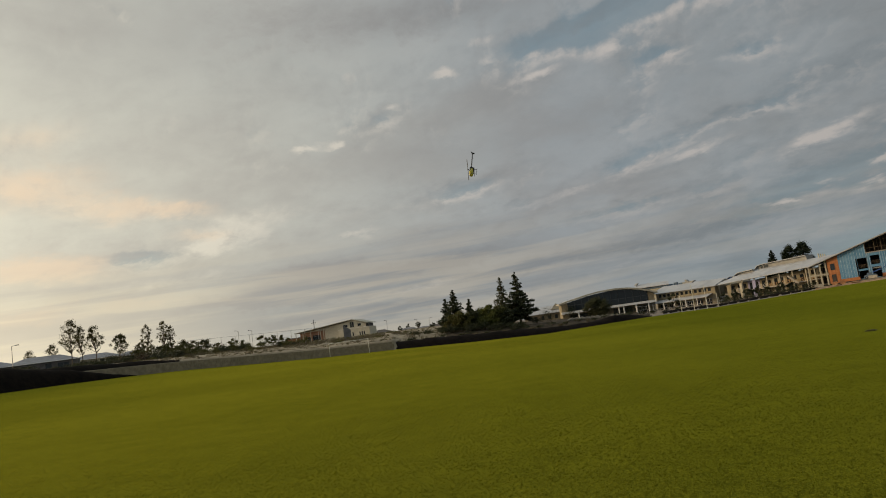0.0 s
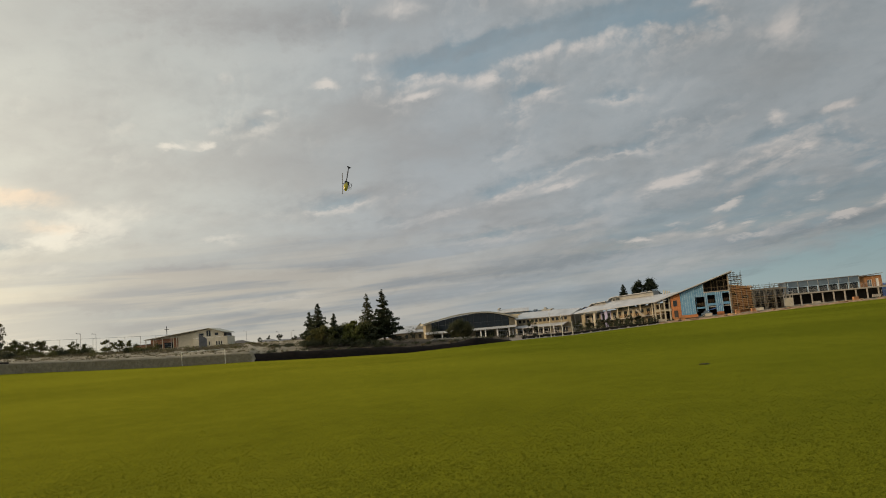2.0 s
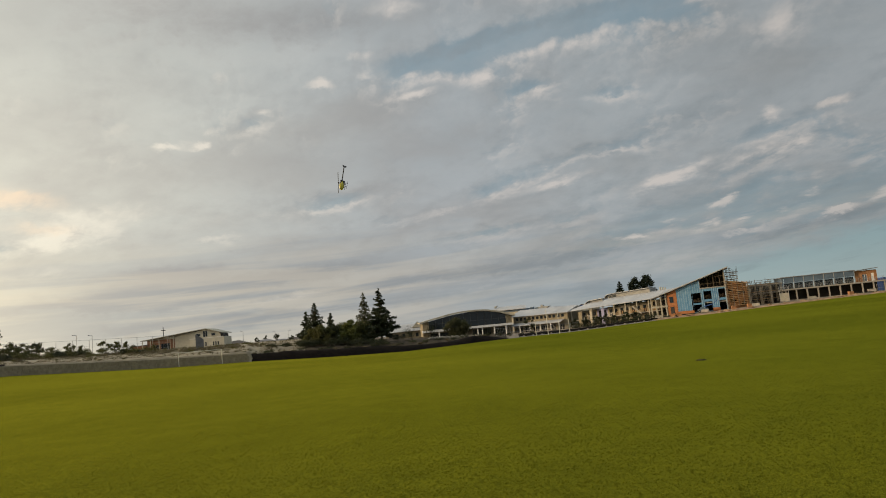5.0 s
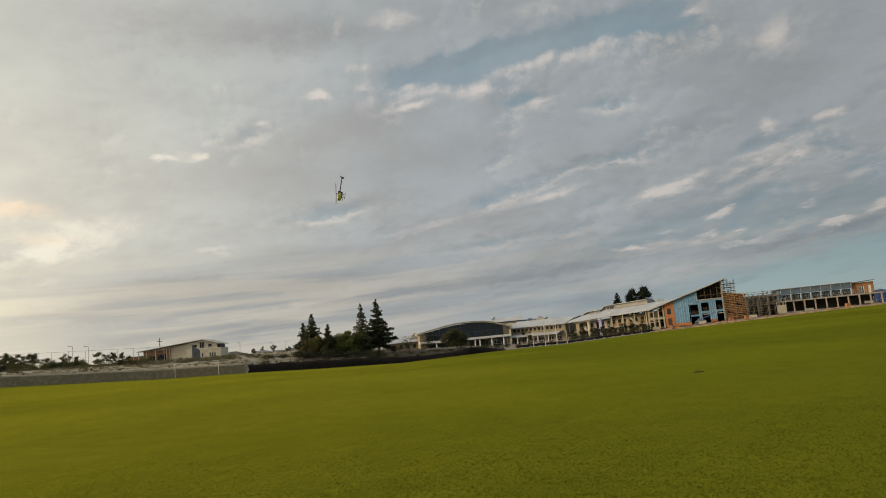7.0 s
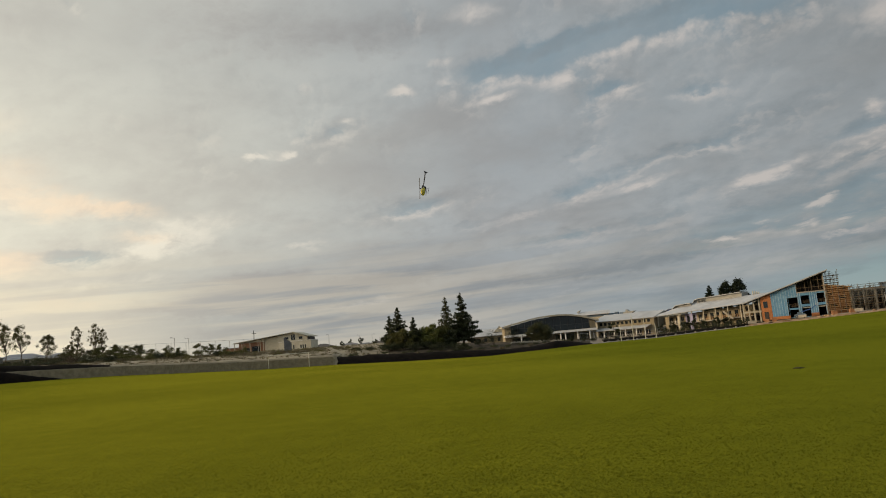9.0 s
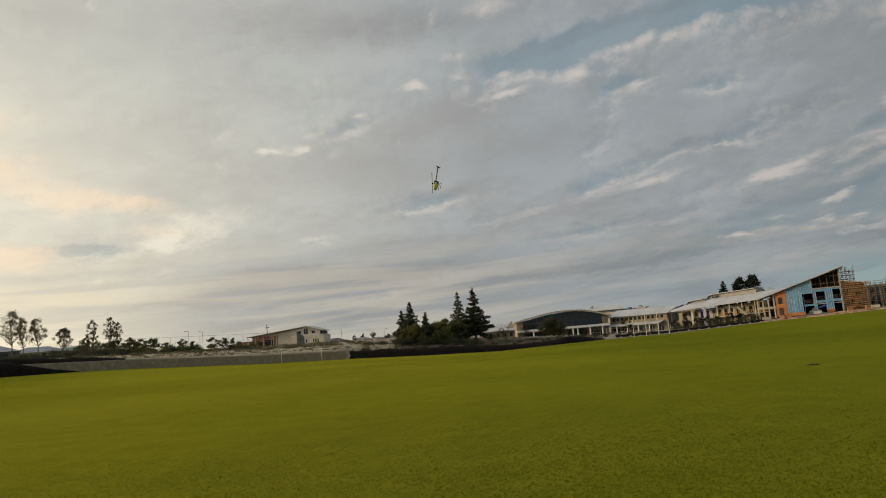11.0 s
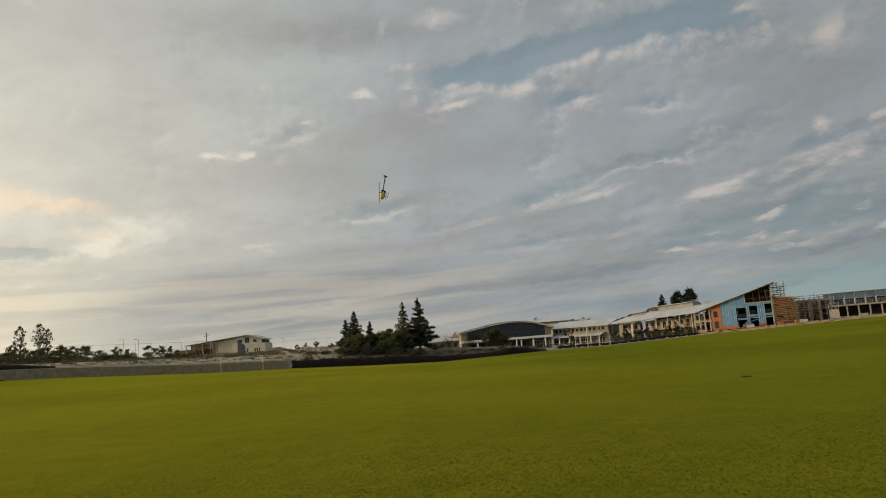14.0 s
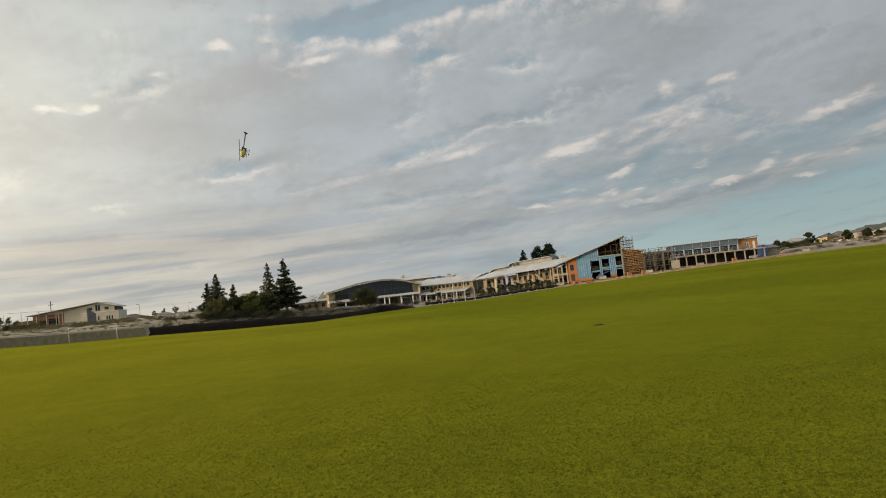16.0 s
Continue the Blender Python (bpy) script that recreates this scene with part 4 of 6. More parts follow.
def verandah_range():
    b = thing("verandah_block", front(13.2, 216, 20.2, 203.5, -0.95), "long two-storey school block with balconies and a sweeping pale roof", "building")
    L = 28.6
    eave = lambda x: 4.9 + 1.35 * x / L
    part("body", prism([(0.5, -0.4), (L, 0.2), (L, eave(L) - 0.3), (0.5, eave(0) - 0.3)], 3.0, 13), RENDER_Y, b)
    part("floor_slab", prism([(0.4, 1.95), (L, 2.75), (L, 3.0), (0.4, 2.2)], -0.2, 3.0), CONCRETE, b)
    sheet_roof(b, ((-1.0, -1.2, eave(0)), (L + 0.8, -1.2, eave(L)), (L + 1.0, 10, eave(L) + 2.3), (5.5, 10, eave(0) + 3.0)), ROOF_W)
    # raked clerestories over the roof
    arc = [(0.4, 0.05), (2.4, 1.9), (3.2, 2.3), (5.5, 2.5), (7.6, 2.6), (7.6, 0.4)]
    part("clerestory", prism([(x, eave(0) + 0.4 + z) for x, z in arc], 7.0, 11.6), GREY_W, b, "pale grey clerestory with a raked end")
    bm = bmesh.new()
    for (x0, z0), (x1, z1) in zip(arc[:4], arc[1:5]):
        slab(bm, ((x0, 6.2, eave(0) + 0.42 + z0), (x1, 6.2, eave(0) + 0.42 + z1), (x1, 12.0, eave(0) + 0.42 + z1), (x0, 12.0, eave(0) + 0.42 + z0)), 0.16)
    part("curved_roof", bm, ROOF_W, b)
    arc2 = [(6.4, 1.8), (7.8, 3.4), (9.0, 3.7), (21.5, 4.2), (21.5, 1.6)]
    part("clerestory", prism([(x, eave(0) + 0.4 + z) for x, z in arc2], 9.6, 14.0), GREY_W, b, "long pale grey clerestory")
    bm = bmesh.new()
    for (x0, z0), (x1, z1) in zip(arc2[:3], arc2[1:4]):
        slab(bm, ((x0, 8.8, eave(0) + 0.42 + z0), (x1, 8.8, eave(0) + 0.42 + z1), (x1, 14.4, eave(0) + 0.42 + z1), (x0, 14.4, eave(0) + 0.42 + z0)), 0.16)
    part("curved_roof", bm, ROOF_W, b)
    window(b, 8.6, 9.3, eave(0) + 2.9, eave(0) + 3.7, 9.45, bars=0)
    window(b, 9.6, 10.8, eave(0) + 2.9, eave(0) + 3.9, 9.45, bars=0)
    # fronts of the two floors, bay by bay
    bays = np.linspace(0.6, L - 0.2, 9)
    tints = (RENDER_Y, RENDER_Y, VIOLET, RENDER_Y, RENDER_W, RENDER_Y, RENDER_Y, RENDER_W)
    for k, (x0, x1) in enumerate(zip(bays, bays[1:])):
        up = 2.2 + 0.8 * x0 / L
        low0 = -0.3 + 0.5 * x0 / L
        part("upper_front", wall_with_holes(x0, x1, up, eave(x0) - 0.25, [(x0 + 0.5, x0 + 1.5, up + 0.05, up + 2.0), (x0 + 1.9, x1 - 0.4, up + 0.8, up + 2.0)], 2.6, 2.95), tints[k], b)
        window(b, x0 + 0.5, x0 + 1.5, up + 0.05, up + 2.0, 2.72, bars=0, name="door")
        window(b, x0 + 1.9, x1 - 0.4, up + 0.8, up + 2.0, 2.72, bars=1)
        part("lower_front", wall_with_holes(x0, x1, low0, up - 0.3, [(x0 + 0.5, x1 - 0.6, low0 + 0.1, low0 + 1.9)], 2.6, 2.95), tints[(k + 3) % 8], b)
        window(b, x0 + 0.5, x1 - 0.6, low0 + 0.1, low0 + 1.9, 2.72, bars=2)
        if k not in (0, 2):
            railing(b, x0, x1, -0.1, up, 0.6, 1.0, TIMBER if k > 3 else GALV)
    for k, x in enumerate(bays):
        part("post", boxed((x - 0.13, x + 0.13, -0.35, -0.1, -0.7, eave(x))), RENDER_W, b)
    for x0, x1, m in ((6.8, 7.5, RENDER_W), (10.5, 11.4, VIOLET), (3.0, 4.2, RENDER_Y)):
        part("screen", boxed((x0, x1, -0.6, -0.4, -0.2, eave(x0) - 0.5)), m, b)
    part("stair_stringer", prism([(20.6, 4.75), (20.9, 4.75), (23.2, 2.75), (23.2, 2.4), (22.9, 2.4), (20.6, 4.4)], -1.6, -1.5), CONCRETE, b)
    bm = bmesh.new()
    for k in range(14):
        x, z = 20.9 + 1.9 * k / 14, 4.35 - 1.9 * k / 14
        box(bm, x, x + 0.26, -1.5, -0.4, z - 0.04, z)
    part("stair_treads", bm, CONCRETE, b)


def blue_block():
    """Unfinished two-storey block in blue wrap under a rising roof."""
    b = thing("unfinished_blue_block", front(20.0, 203, 26.2, 203, 0.45), "unfinished block in blue wrap and orange brick under a rising roof", "building")
    top = lambda x: 4.75 + (x + 1.3) * 0.312
    holes = [(8.9, 11.05, 2.35, 5.0), (8.9, 11.05, 0.0, 1.9), (11.8, 13.7, 3.1, 5.3), (11.8, 13.7, 0.0, 2.5), (15.5, 17.2, 3.2, 5.6), (15.5, 17.2, -0.1, 2.6)]
    part("brick_end", prism([(2.3, -0.2), (4.8, -0.2), (4.8, top(4.8) - 0.15), (2.3, top(2.3) - 0.15)], -0.05, 0.3), BRICK, b, "orange brick end wall")
    part("door", boxed((2.9, 3.9, -0.12, -0.02, 0.0, 2.0)), INSIDE_SHADE, b)
    window(b, 2.9, 3.9, 3.1, 4.7, -0.12, bars=0)
    part("brick_base", boxed((4.8, 8.9, -0.08, 0.3, -0.2, 0.55)), BRICK, b)
    part("brick_base", boxed((13.7, 15.5, -0.08, 0.3, -0.2, 0.75)), BRICK, b)
    bm = wall_with_holes(8.85, 17.3, 0.0, 6.25, holes, 0.05, 0.3)
    part("wrap_wall", bm, WRAP, b)
    # the wrap hangs in tall strips between battens
    x = 4.8
    while x < 10.6:
        x1 = min(x + 0.62, 10.9)
        z0 = 0.55 if x1 <= 8.9 else 5.05
        part("wrap_strip", prism([(x + 0.03, z0), (x1 - 0.03, z0), (x1 - 0.03, top(x1) - 0.2), (x + 0.03, top(x) - 0.2)], -0.02 - 0.03 * (round(x * 7) % 2), 0.04), WRAP, b)
        part("batten", boxed((x1 - 0.04, x1 + 0.04, -0.09, -0.055, z0, top(x1) - 0.25)), BATTEN, b)
        x = x1
    for x in (11.2, 11.65, 13.95, 14.45, 14.95, 15.4, 17.25):
        part("batten", boxed((x - 0.05, x + 0.05, -0.04, 0.045, 0.1 if x < 13.8 or x > 15.3 else 0.8, 6.2)), BATTEN, b)
    # open framing of the top floor
    part("top_slab", boxed((10.9, 17.4, -0.1, 9, 6.0, 6.25)), CONCRETE, b)
    for x in (11.1, 13.1, 14.6, 16.2, 17.2):
        part("stud", boxed((x - 0.06, x + 0.06, 0.0, 0.2, 6.25, top(x))), FRAME, b)
    for x in (12.1, 13.9, 15.4, 16.7):
        part("stud", boxed((x - 0.05, x + 0.05, 4.0, 4.1, 6.25, top(x))), FRAME, b)
    part("rail", boxed((10.9, 17.3, 0.02, 0.14, 7.2, 7.3), (15.0, 17.3, 0.02, 0.14, 8.9, 8.98)), FRAME, b)
    # sheet added behind the studs, coloured as the shade of the open floor
    part("rear_framing", prism([(11.0, 6.25), (17.4, 6.25), (17.4, top(17.4) - 0.05), (11.0, top(11.0) - 0.05)], 5.2, 5.5), INSIDE_SHADE, b)
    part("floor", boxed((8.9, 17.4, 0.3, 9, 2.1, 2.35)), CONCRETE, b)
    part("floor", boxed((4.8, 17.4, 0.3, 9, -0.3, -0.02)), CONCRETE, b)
    part("back_wall", boxed((2.3, 17.4, 9.0, 9.3, -0.3, 6.0)), INSIDE_SHADE, b)
    part("side_wall", prism([(17.3, -0.2), (17.55, -0.2), (17.55, top(17.5) - 0.1), (17.3, top(17.3) - 0.1)], 0.0, 9.3), CONCRETE, b)
    for x in (10.9, 15.2):
        part("cross_wall", boxed((x, x + 0.25, 2.5, 8.9, 0, 6.0)), CONCRETE, b)
    for x0, x1, z in ((8.9, 11.05, 2.5), (11.8, 13.7, 3.2), (15.5, 17.2, 3.3)):
        railing(b, x0, x1, 0.15, z, 0.7, 0.9, FRAME, "guard_rail")
    bm = bmesh.new()
    slab(bm, ((-2.2, -1.0, top(-2.2)), (18.6, -1.0, top(18.6)), (18.6, 11, top(18.6)), (-2.2, 11, top(-2.2))), 0.26)
    part("roof", bm, ROOF_W, b, "thin rising roof with a pale edge")
    # open columned bay at the low end
    for x in (-2.0, -0.7, 0.6, 1.9):
        part("column", boxed((x - 0.16, x + 0.16, -0.2, 0.12, -0.4, top(x) - 0.1)), RENDER_W, b)
    part("bay_beam", boxed((-2.2, 2.3, -0.22, 0.14, 2.1, 2.5)), RENDER_W, b)
    part("bay_wall", wall_with_holes(-2.2, 2.3, -0.4, 4.4, [(-1.8, -0.9, 0, 1.8), (-0.4, 0.4, 0, 1.8), (0.8, 1.7, 0, 1.8), (-1.6, -0.4, 2.8, 4.0), (0.2, 1.6, 2.8, 4.0)], 1.2, 1.5), RENDER_Y, b)
    # backing sheet in shade colour, so the bay's holes read dark
    part("bay_inside", boxed((-2.2, 2.3, 2.2, 2.4, -0.4, 4.4)), INSIDE_SHADE, b)
    # flues above the low roof
    f = thing("roof_flues", front(20.0, 214, 26.2, 214, 0.45), "row of four pale flues on the roof", "chimney")
    for k in range(4):
        part("flue", rods(((1.0 + 0.5 * k, 0, 4.5), (1.0 + 0.5 * k - 0.1, 0, 8.1 - 0.12 * k)), r=0.16, sides=8), RENDER_W, f)
    part("flue_base", prism([(0.2, 4.0), (4.0, 4.0), (3.4, 5.8), (0.9, 5.8)], -0.6, 2.0), ROOF_W, f)


def scaffold(b, x0, x1, y, z0, z1, bay=1.9, lift=1.9, depth=1.1, planks=True, material=None, seed=1):
    """Tube scaffolding with standards, ledgers, braces and plank decks."""
    material, rng = material or TUBE, random.Random(seed)
    nx, nz = max(1, round((x1 - x0) / bay)), max(1, round((z1 - z0) / lift))
    for i in range(nx + 1):
        x = x0 + (x1 - x0) * i / nx
        part("standard", rods(((x, y, z0), (x, y, z1 + 0.3 + 1.3 * rng.random())), ((x, y + depth, z0), (x, y + depth, z1 + 0.2 + 1.2 * rng.random())), r=0.05, sides=5), material, b)
    for k in range(1, nz + 1):
        z = z0 + (z1 - z0) * k / nz
        a, c = x0 - 0.5 * rng.random(), x1 + 0.5 * rng.random()
        guard = x0 + (x1 - x0) * rng.choice((0.0, 0.0, 0.3)), x0 + (x1 - x0) * rng.choice((1.0, 1.0, 0.6))
        part("ledger", rods(((a, y, z), (c, y, z)), ((guard[0], y, z + 0.5), (guard[1], y, z + 0.5)), ((guard[0], y, z + 1.0), (guard[1], y, z + 1.0)), ((a, y + depth, z), (c, y + depth, z)), r=0.045, sides=5), material, b)
        if planks:
            part("deck", boxed((x0, x1, y + 0.06, y + depth - 0.06, z - 0.1, z - 0.04)), TIMBER, b)
    for i in range(0, nx, 2):
        xa, xb = x0 + (x1 - x0) * i / nx, x0 + (x1 - x0) * (i + 1) / nx
        for k in range(nz):
            za, zb = z0 + (z1 - z0) * k / nz, z0 + (z1 - z0) * (k + 1) / nz
            part("brace", rods(((xa, y - 0.06, za), (xb, y - 0.06, zb)), r=0.045, sides=5), material, b)


def brick_shell():
    b = thing("unfinished_brick_shell", front(24.95, 203.5, 29.8, 208, 0.7), "half-built clay brick shell behind timber and steel scaffolding", "building")
    part("brick_wall", wall_with_holes(0.1, 5.2, -0.2, 5.95, [(0.7, 2.3, 1.6, 2.2), (2.9, 4.6, 3.4, 4.1), (0.5, 1.5, 4.4, 5.0), (3.4, 4.8, 0.6, 1.3)], 0.0, 0.3), CLAY, b, "raw orange brick wall with gaps left open")
    part("brick_gable", prism([(0.1, 5.95), (5.2, 5.95), (5.2, 6.0), (0.1, 6.9)], 0.0, 0.3), CLAY, b)
    for k in range(7):
        z = 0.55 + 0.92 * k
        part("lift_board", boxed((-0.1, 5.4, -1.2, -0.15, z, z + 0.12)), TIMBER, b)
        part("toe_rail", boxed((-0.1, 5.4, -1.24, -1.18, z + 0.45, z + 0.55)), TIMBER, b)
    for x in (0.0, 1.3, 2.6, 3.9, 5.2):
        part("standard", rods(((x, -1.25, -0.3), (x, -1.25, 7.4 - 0.17 * x)), r=0.05, sides=5), TUBE, b)
    part("raking_top", prism([(-0.2, 7.1), (6.0, 6.0), (6.0, 6.16), (-0.2, 7.3)], -1.0, 2.0), TIMBER, b)
    part("floor", boxed((0.1, 15.0, 0.3, 5, 2.9, 3.15)), CONCRETE, b)
    # back wall in shade colour, for the shell's dark inside
    part("back_wall", boxed((0.1, 15.0, 5.0, 5.3, -0.3, 5.3)), INSIDE_SHADE, b)
    for x in (6.0, 8.6, 11.2, 13.8):
        part("pier", boxed((x - 0.2, x + 0.2, 0.2, 0.6, -0.3, 5.2)), CONCRETE, b)
    part("beam", boxed((5.6, 14.2, 0.15, 0.65, 5.0, 5.35)), CONCRETE, b)
    s = thing("scaffold", front(24.95, 202, 29.8, 206.5, 0.7), "steel tube scaffolding with plank decks", "scaffold", "scaffolding")
    scaffold(s, 5.6, 12.6, 0, -0.3, 5.4)
    s = thing("scaffold", front(24.95, 203, 29.8, 207.5, 0.7), "tall scaffold tower against the roof's high end", "scaffold", "scaffolding")
    scaffold(s, 0.0, 3.4, 0.6, 5.6, 9.4, bay=0.85, lift=0.95, seed=5)
    s = thing("scaffold", front(24.95, 209, 29.8, 213, 0.7), "light scaffold frames standing on the far roof", "scaffold", "scaffolding")
    scaffold(s, 6.5, 16.5, 0, 0.6, 5.6, bay=1.3, lift=1.6, planks=False, seed=8)
    s = thing("scaffold", front(24.95, 206, 29.8, 210, 0.7), "scaffold bay with plank decks inside the shell", "scaffold", "scaffolding")
    scaffold(s, 5.4, 11.5, 0, -0.3, 5.0, bay=1.2, lift=1.5, seed=11)
    p = thing("site_hoarding", front(28.5, 203.5, 29.7, 204.5, 0.75), "pale mesh-covered stair frame", "screen")
    part("mesh", boxed((0, 2.2, 0, 0.05, 0.3, 2.4)), RENDER_W, p)
    part("frame", rods(((0, 0, -0.3), (0, 0, 3.9)), ((2.2, 0, -0.3), (2.2, 0, 3.9)), ((0, 0, 3.9), (2.2, 0, 3.9)), ((0, 0, 2.6), (2.2, 0, 0.4)), r=0.06), GALV, p)


def new_pavilion():
    b = thing("unfinished_pavilion", front(28.8, 207, 35.2, 213, 1.35), "unfinished long pavilion with an open undercroft and a glazed upper floor", "building")
    L = 23.6
    # undercroft's shade is put into this wall's colour
    part("undercroft_wall", boxed((0, L, 5.0, 5.3, -0.4, 2.6)), INSIDE_SHADE, b)
    part("slab", boxed((-0.3, L + 0.6, -1.0, 10, 2.45, 2.8)), CONCRETE, b)
    part("base", boxed((0, L, 0, 10, -0.6, -0.1)), CONCRETE, b)
    xs = np.linspace(0.3, L, 10)
    for x in xs:
        part("column", boxed((x - 0.15, x + 0.15, -0.9, -0.6, -0.5, 2.45)), CONCRETE, b)
    railing(b, -0.2, L + 0.5, -0.9, 2.8, 1.3, 1.0, GALV)
    part("end_wall", boxed((0.0, 0.3, 0.4, 10, 2.8, 5.7)), GREY_P, b)
    n = 7
    for k in range(n):
        x0, x1 = 0.3 + 16.8 * k / n, 0.3 + 16.8 * (k + 1) / n
        part("panel", boxed((x0 + 0.07, x1 - 0.07, -0.35, -0.22, 4.35, 5.75)), GREY_P, b, "blue-grey cladding panel")
        part("post", boxed((x1 - 0.07, x1 + 0.07, -0.42, -0.2, 2.8, 5.8)), GALV, b)
        window(b, x0 + 0.1, x1 - 0.1, 2.82, 4.3, 0.6, glass=GLASS, bars=1)
    part("roof", boxed((-0.3, 17.3, -0.5, 10, 5.78, 5.95)), ROOF_G, b)
    part("brick_upper", wall_with_holes(17.3, 22.4, 2.8, 5.6, [(19.0, 20.1, 2.8, 4.6), (21.0, 21.7, 2.8, 4.8)], 0.2, 0.5), CLAY, b, "orange brick upper storey")
    window(b, 19.0, 20.1, 2.8, 4.6, 0.3, frame_mat=WHITE, glass=GLASS_B)
    part("door", boxed((21.0, 21.7, 0.3, 0.4, 2.8, 4.8)), WHITE, b)
    part("brick_return", boxed((22.1, 22.4, 0.5, 9, 2.8, 5.6)), CLAY, b)
    bm = bmesh.new()
    slab(bm, ((17.2, -0.6, 5.6), (22.6, -0.6, 5.95), (22.6, 9, 5.95), (17.2, 9, 5.6)), 0.16)
    part("canted_roof", bm, ROOF_G, b)
    e = thing("blue_annexe", front(35.05, 221, 36.3, 223, 1.4), "small annexe with a deep blue end wall", "building")
    part("blue_wall", prism([(0, -0.4), (1.1, -0.4), (1.2, 3.0), (0.3, 3.5), (0, 3.3)], 0, 5), BLUE_P, e)
    part("pale_wall", boxed((1.3, 4.6, 1, 6, -0.4, 2.3)), RENDER_Y, e)
    sheet_roof(e, ((1.25, 0.4, 2.3), (5.0, 0.4, 2.3), (5.0, 6.5, 3.3), (1.25, 6.5, 3.3)), ROOF_G)


chapel()
bowed_hall()
classroom_range()
verandah_range()
blue_block()
brick_shell()
new_pavilion()

# ---- trees and shrubs ----
def tri_cloud(name, tris, material, parent):
    """Leaves, as separate triangles, in one mesh."""
    pts = np.asarray(tris, dtype=float).reshape(-1, 3)
    data = bpy.data.meshes.new(name)
    count = len(pts) // 3
    data.vertices.add(len(pts))
    data.vertices.foreach_set("co", pts.ravel())
    data.loops.add(len(pts))
    data.loops.foreach_set("vertex_index", np.arange(len(pts)))
    data.polygons.add(count)
    data.polygons.foreach_set("loop_start", np.arange(0, len(pts), 3))
    data.update()
    data.materials.append(material)
    ob = new(name, data)
    ob.parent = parent
    return ob


def leaves(rng, centre, spread, count, size):
    """Random leaf triangles in a ball-shaped clump."""
    c = np.asarray(centre)[None, :] + rng.normal(size=(count, 3)) * np.asarray(spread)[None, :]
    a = rng.normal(size=(count, 3))
    b = rng.normal(size=(count, 3))
    a *= size / np.linalg.norm(a, axis=1, keepdims=True)
    b *= size / np.linalg.norm(b, axis=1, keepdims=True)
    return np.stack([c - a * 0.5, c + a * 0.5, c + b], axis=1)


def conifer(m, h, r, seed, label, material=None, thin=1.0, start=0.1, shape=0.9):
    rng = np.random.default_rng(seed)
    tree = thing("pine_tree", m, label, "tree", "pines by the field")
    bm = bmesh.new()
    bar(bm, (0, 0, -0.5), (0, 0, h * 0.5), h * 0.022, 8, h * 0.014)
    bar(bm, (0, 0, h * 0.5), (0, 0, h * 0.98), h * 0.014, 6, 0.02)
    clouds = []
    levels = int(h * 1.7)
    for k in range(levels):
        u = start + (0.985 - start) * k / (levels - 1)
        z = h * u
        reach = r * (1 - u) ** shape * (0.6 + 0.65 * rng.random()) * min(1, 0.6 + u * 1.8) + 0.06
        arms = 7 if u < 0.85 else 4
        turn = rng.random() * 6.28
        for j in range(arms):
            a = turn + j * math.tau / arms + rng.normal() * 0.25
            long = reach * (0.65 + 0.5 * rng.random())
            lift = 0.10 * long + (0.25 * long if u > 0.8 else 0)
            rise = rng.normal() * 0.3
            tip = np.array((math.cos(a) * long, math.sin(a) * long, z + rise + lift - 0.12 * long * (1 - u)))
            if u < 0.93:
                bar(bm, (0, 0, z), tuple(tip), 0.05 + 0.015 * long, 4, 0.015)
            steps = max(2, int(long / 0.42))
            for s in range(steps):
                w = (s + 0.8) / steps
                p = np.array((0, 0, z)) * (1 - w) + tip * w
                clouds.append(leaves(rng, p, (0.09 + 0.2 * (1 - u),) * 2 + (0.06 + 0.08 * (1 - u),), max(8, int((16 + 16 * w) * thin)), 0.16 + 0.2 * (1 - u)))
    clouds.append(leaves(rng, (0, 0, h * 0.975), (0.03, 0.03, 0.16), 16, 0.16))
    part("trunk", bm, BARK, tree)
    tri_cloud("crown", np.concatenate(clouds), material or NEEDLE, tree)
    return tree


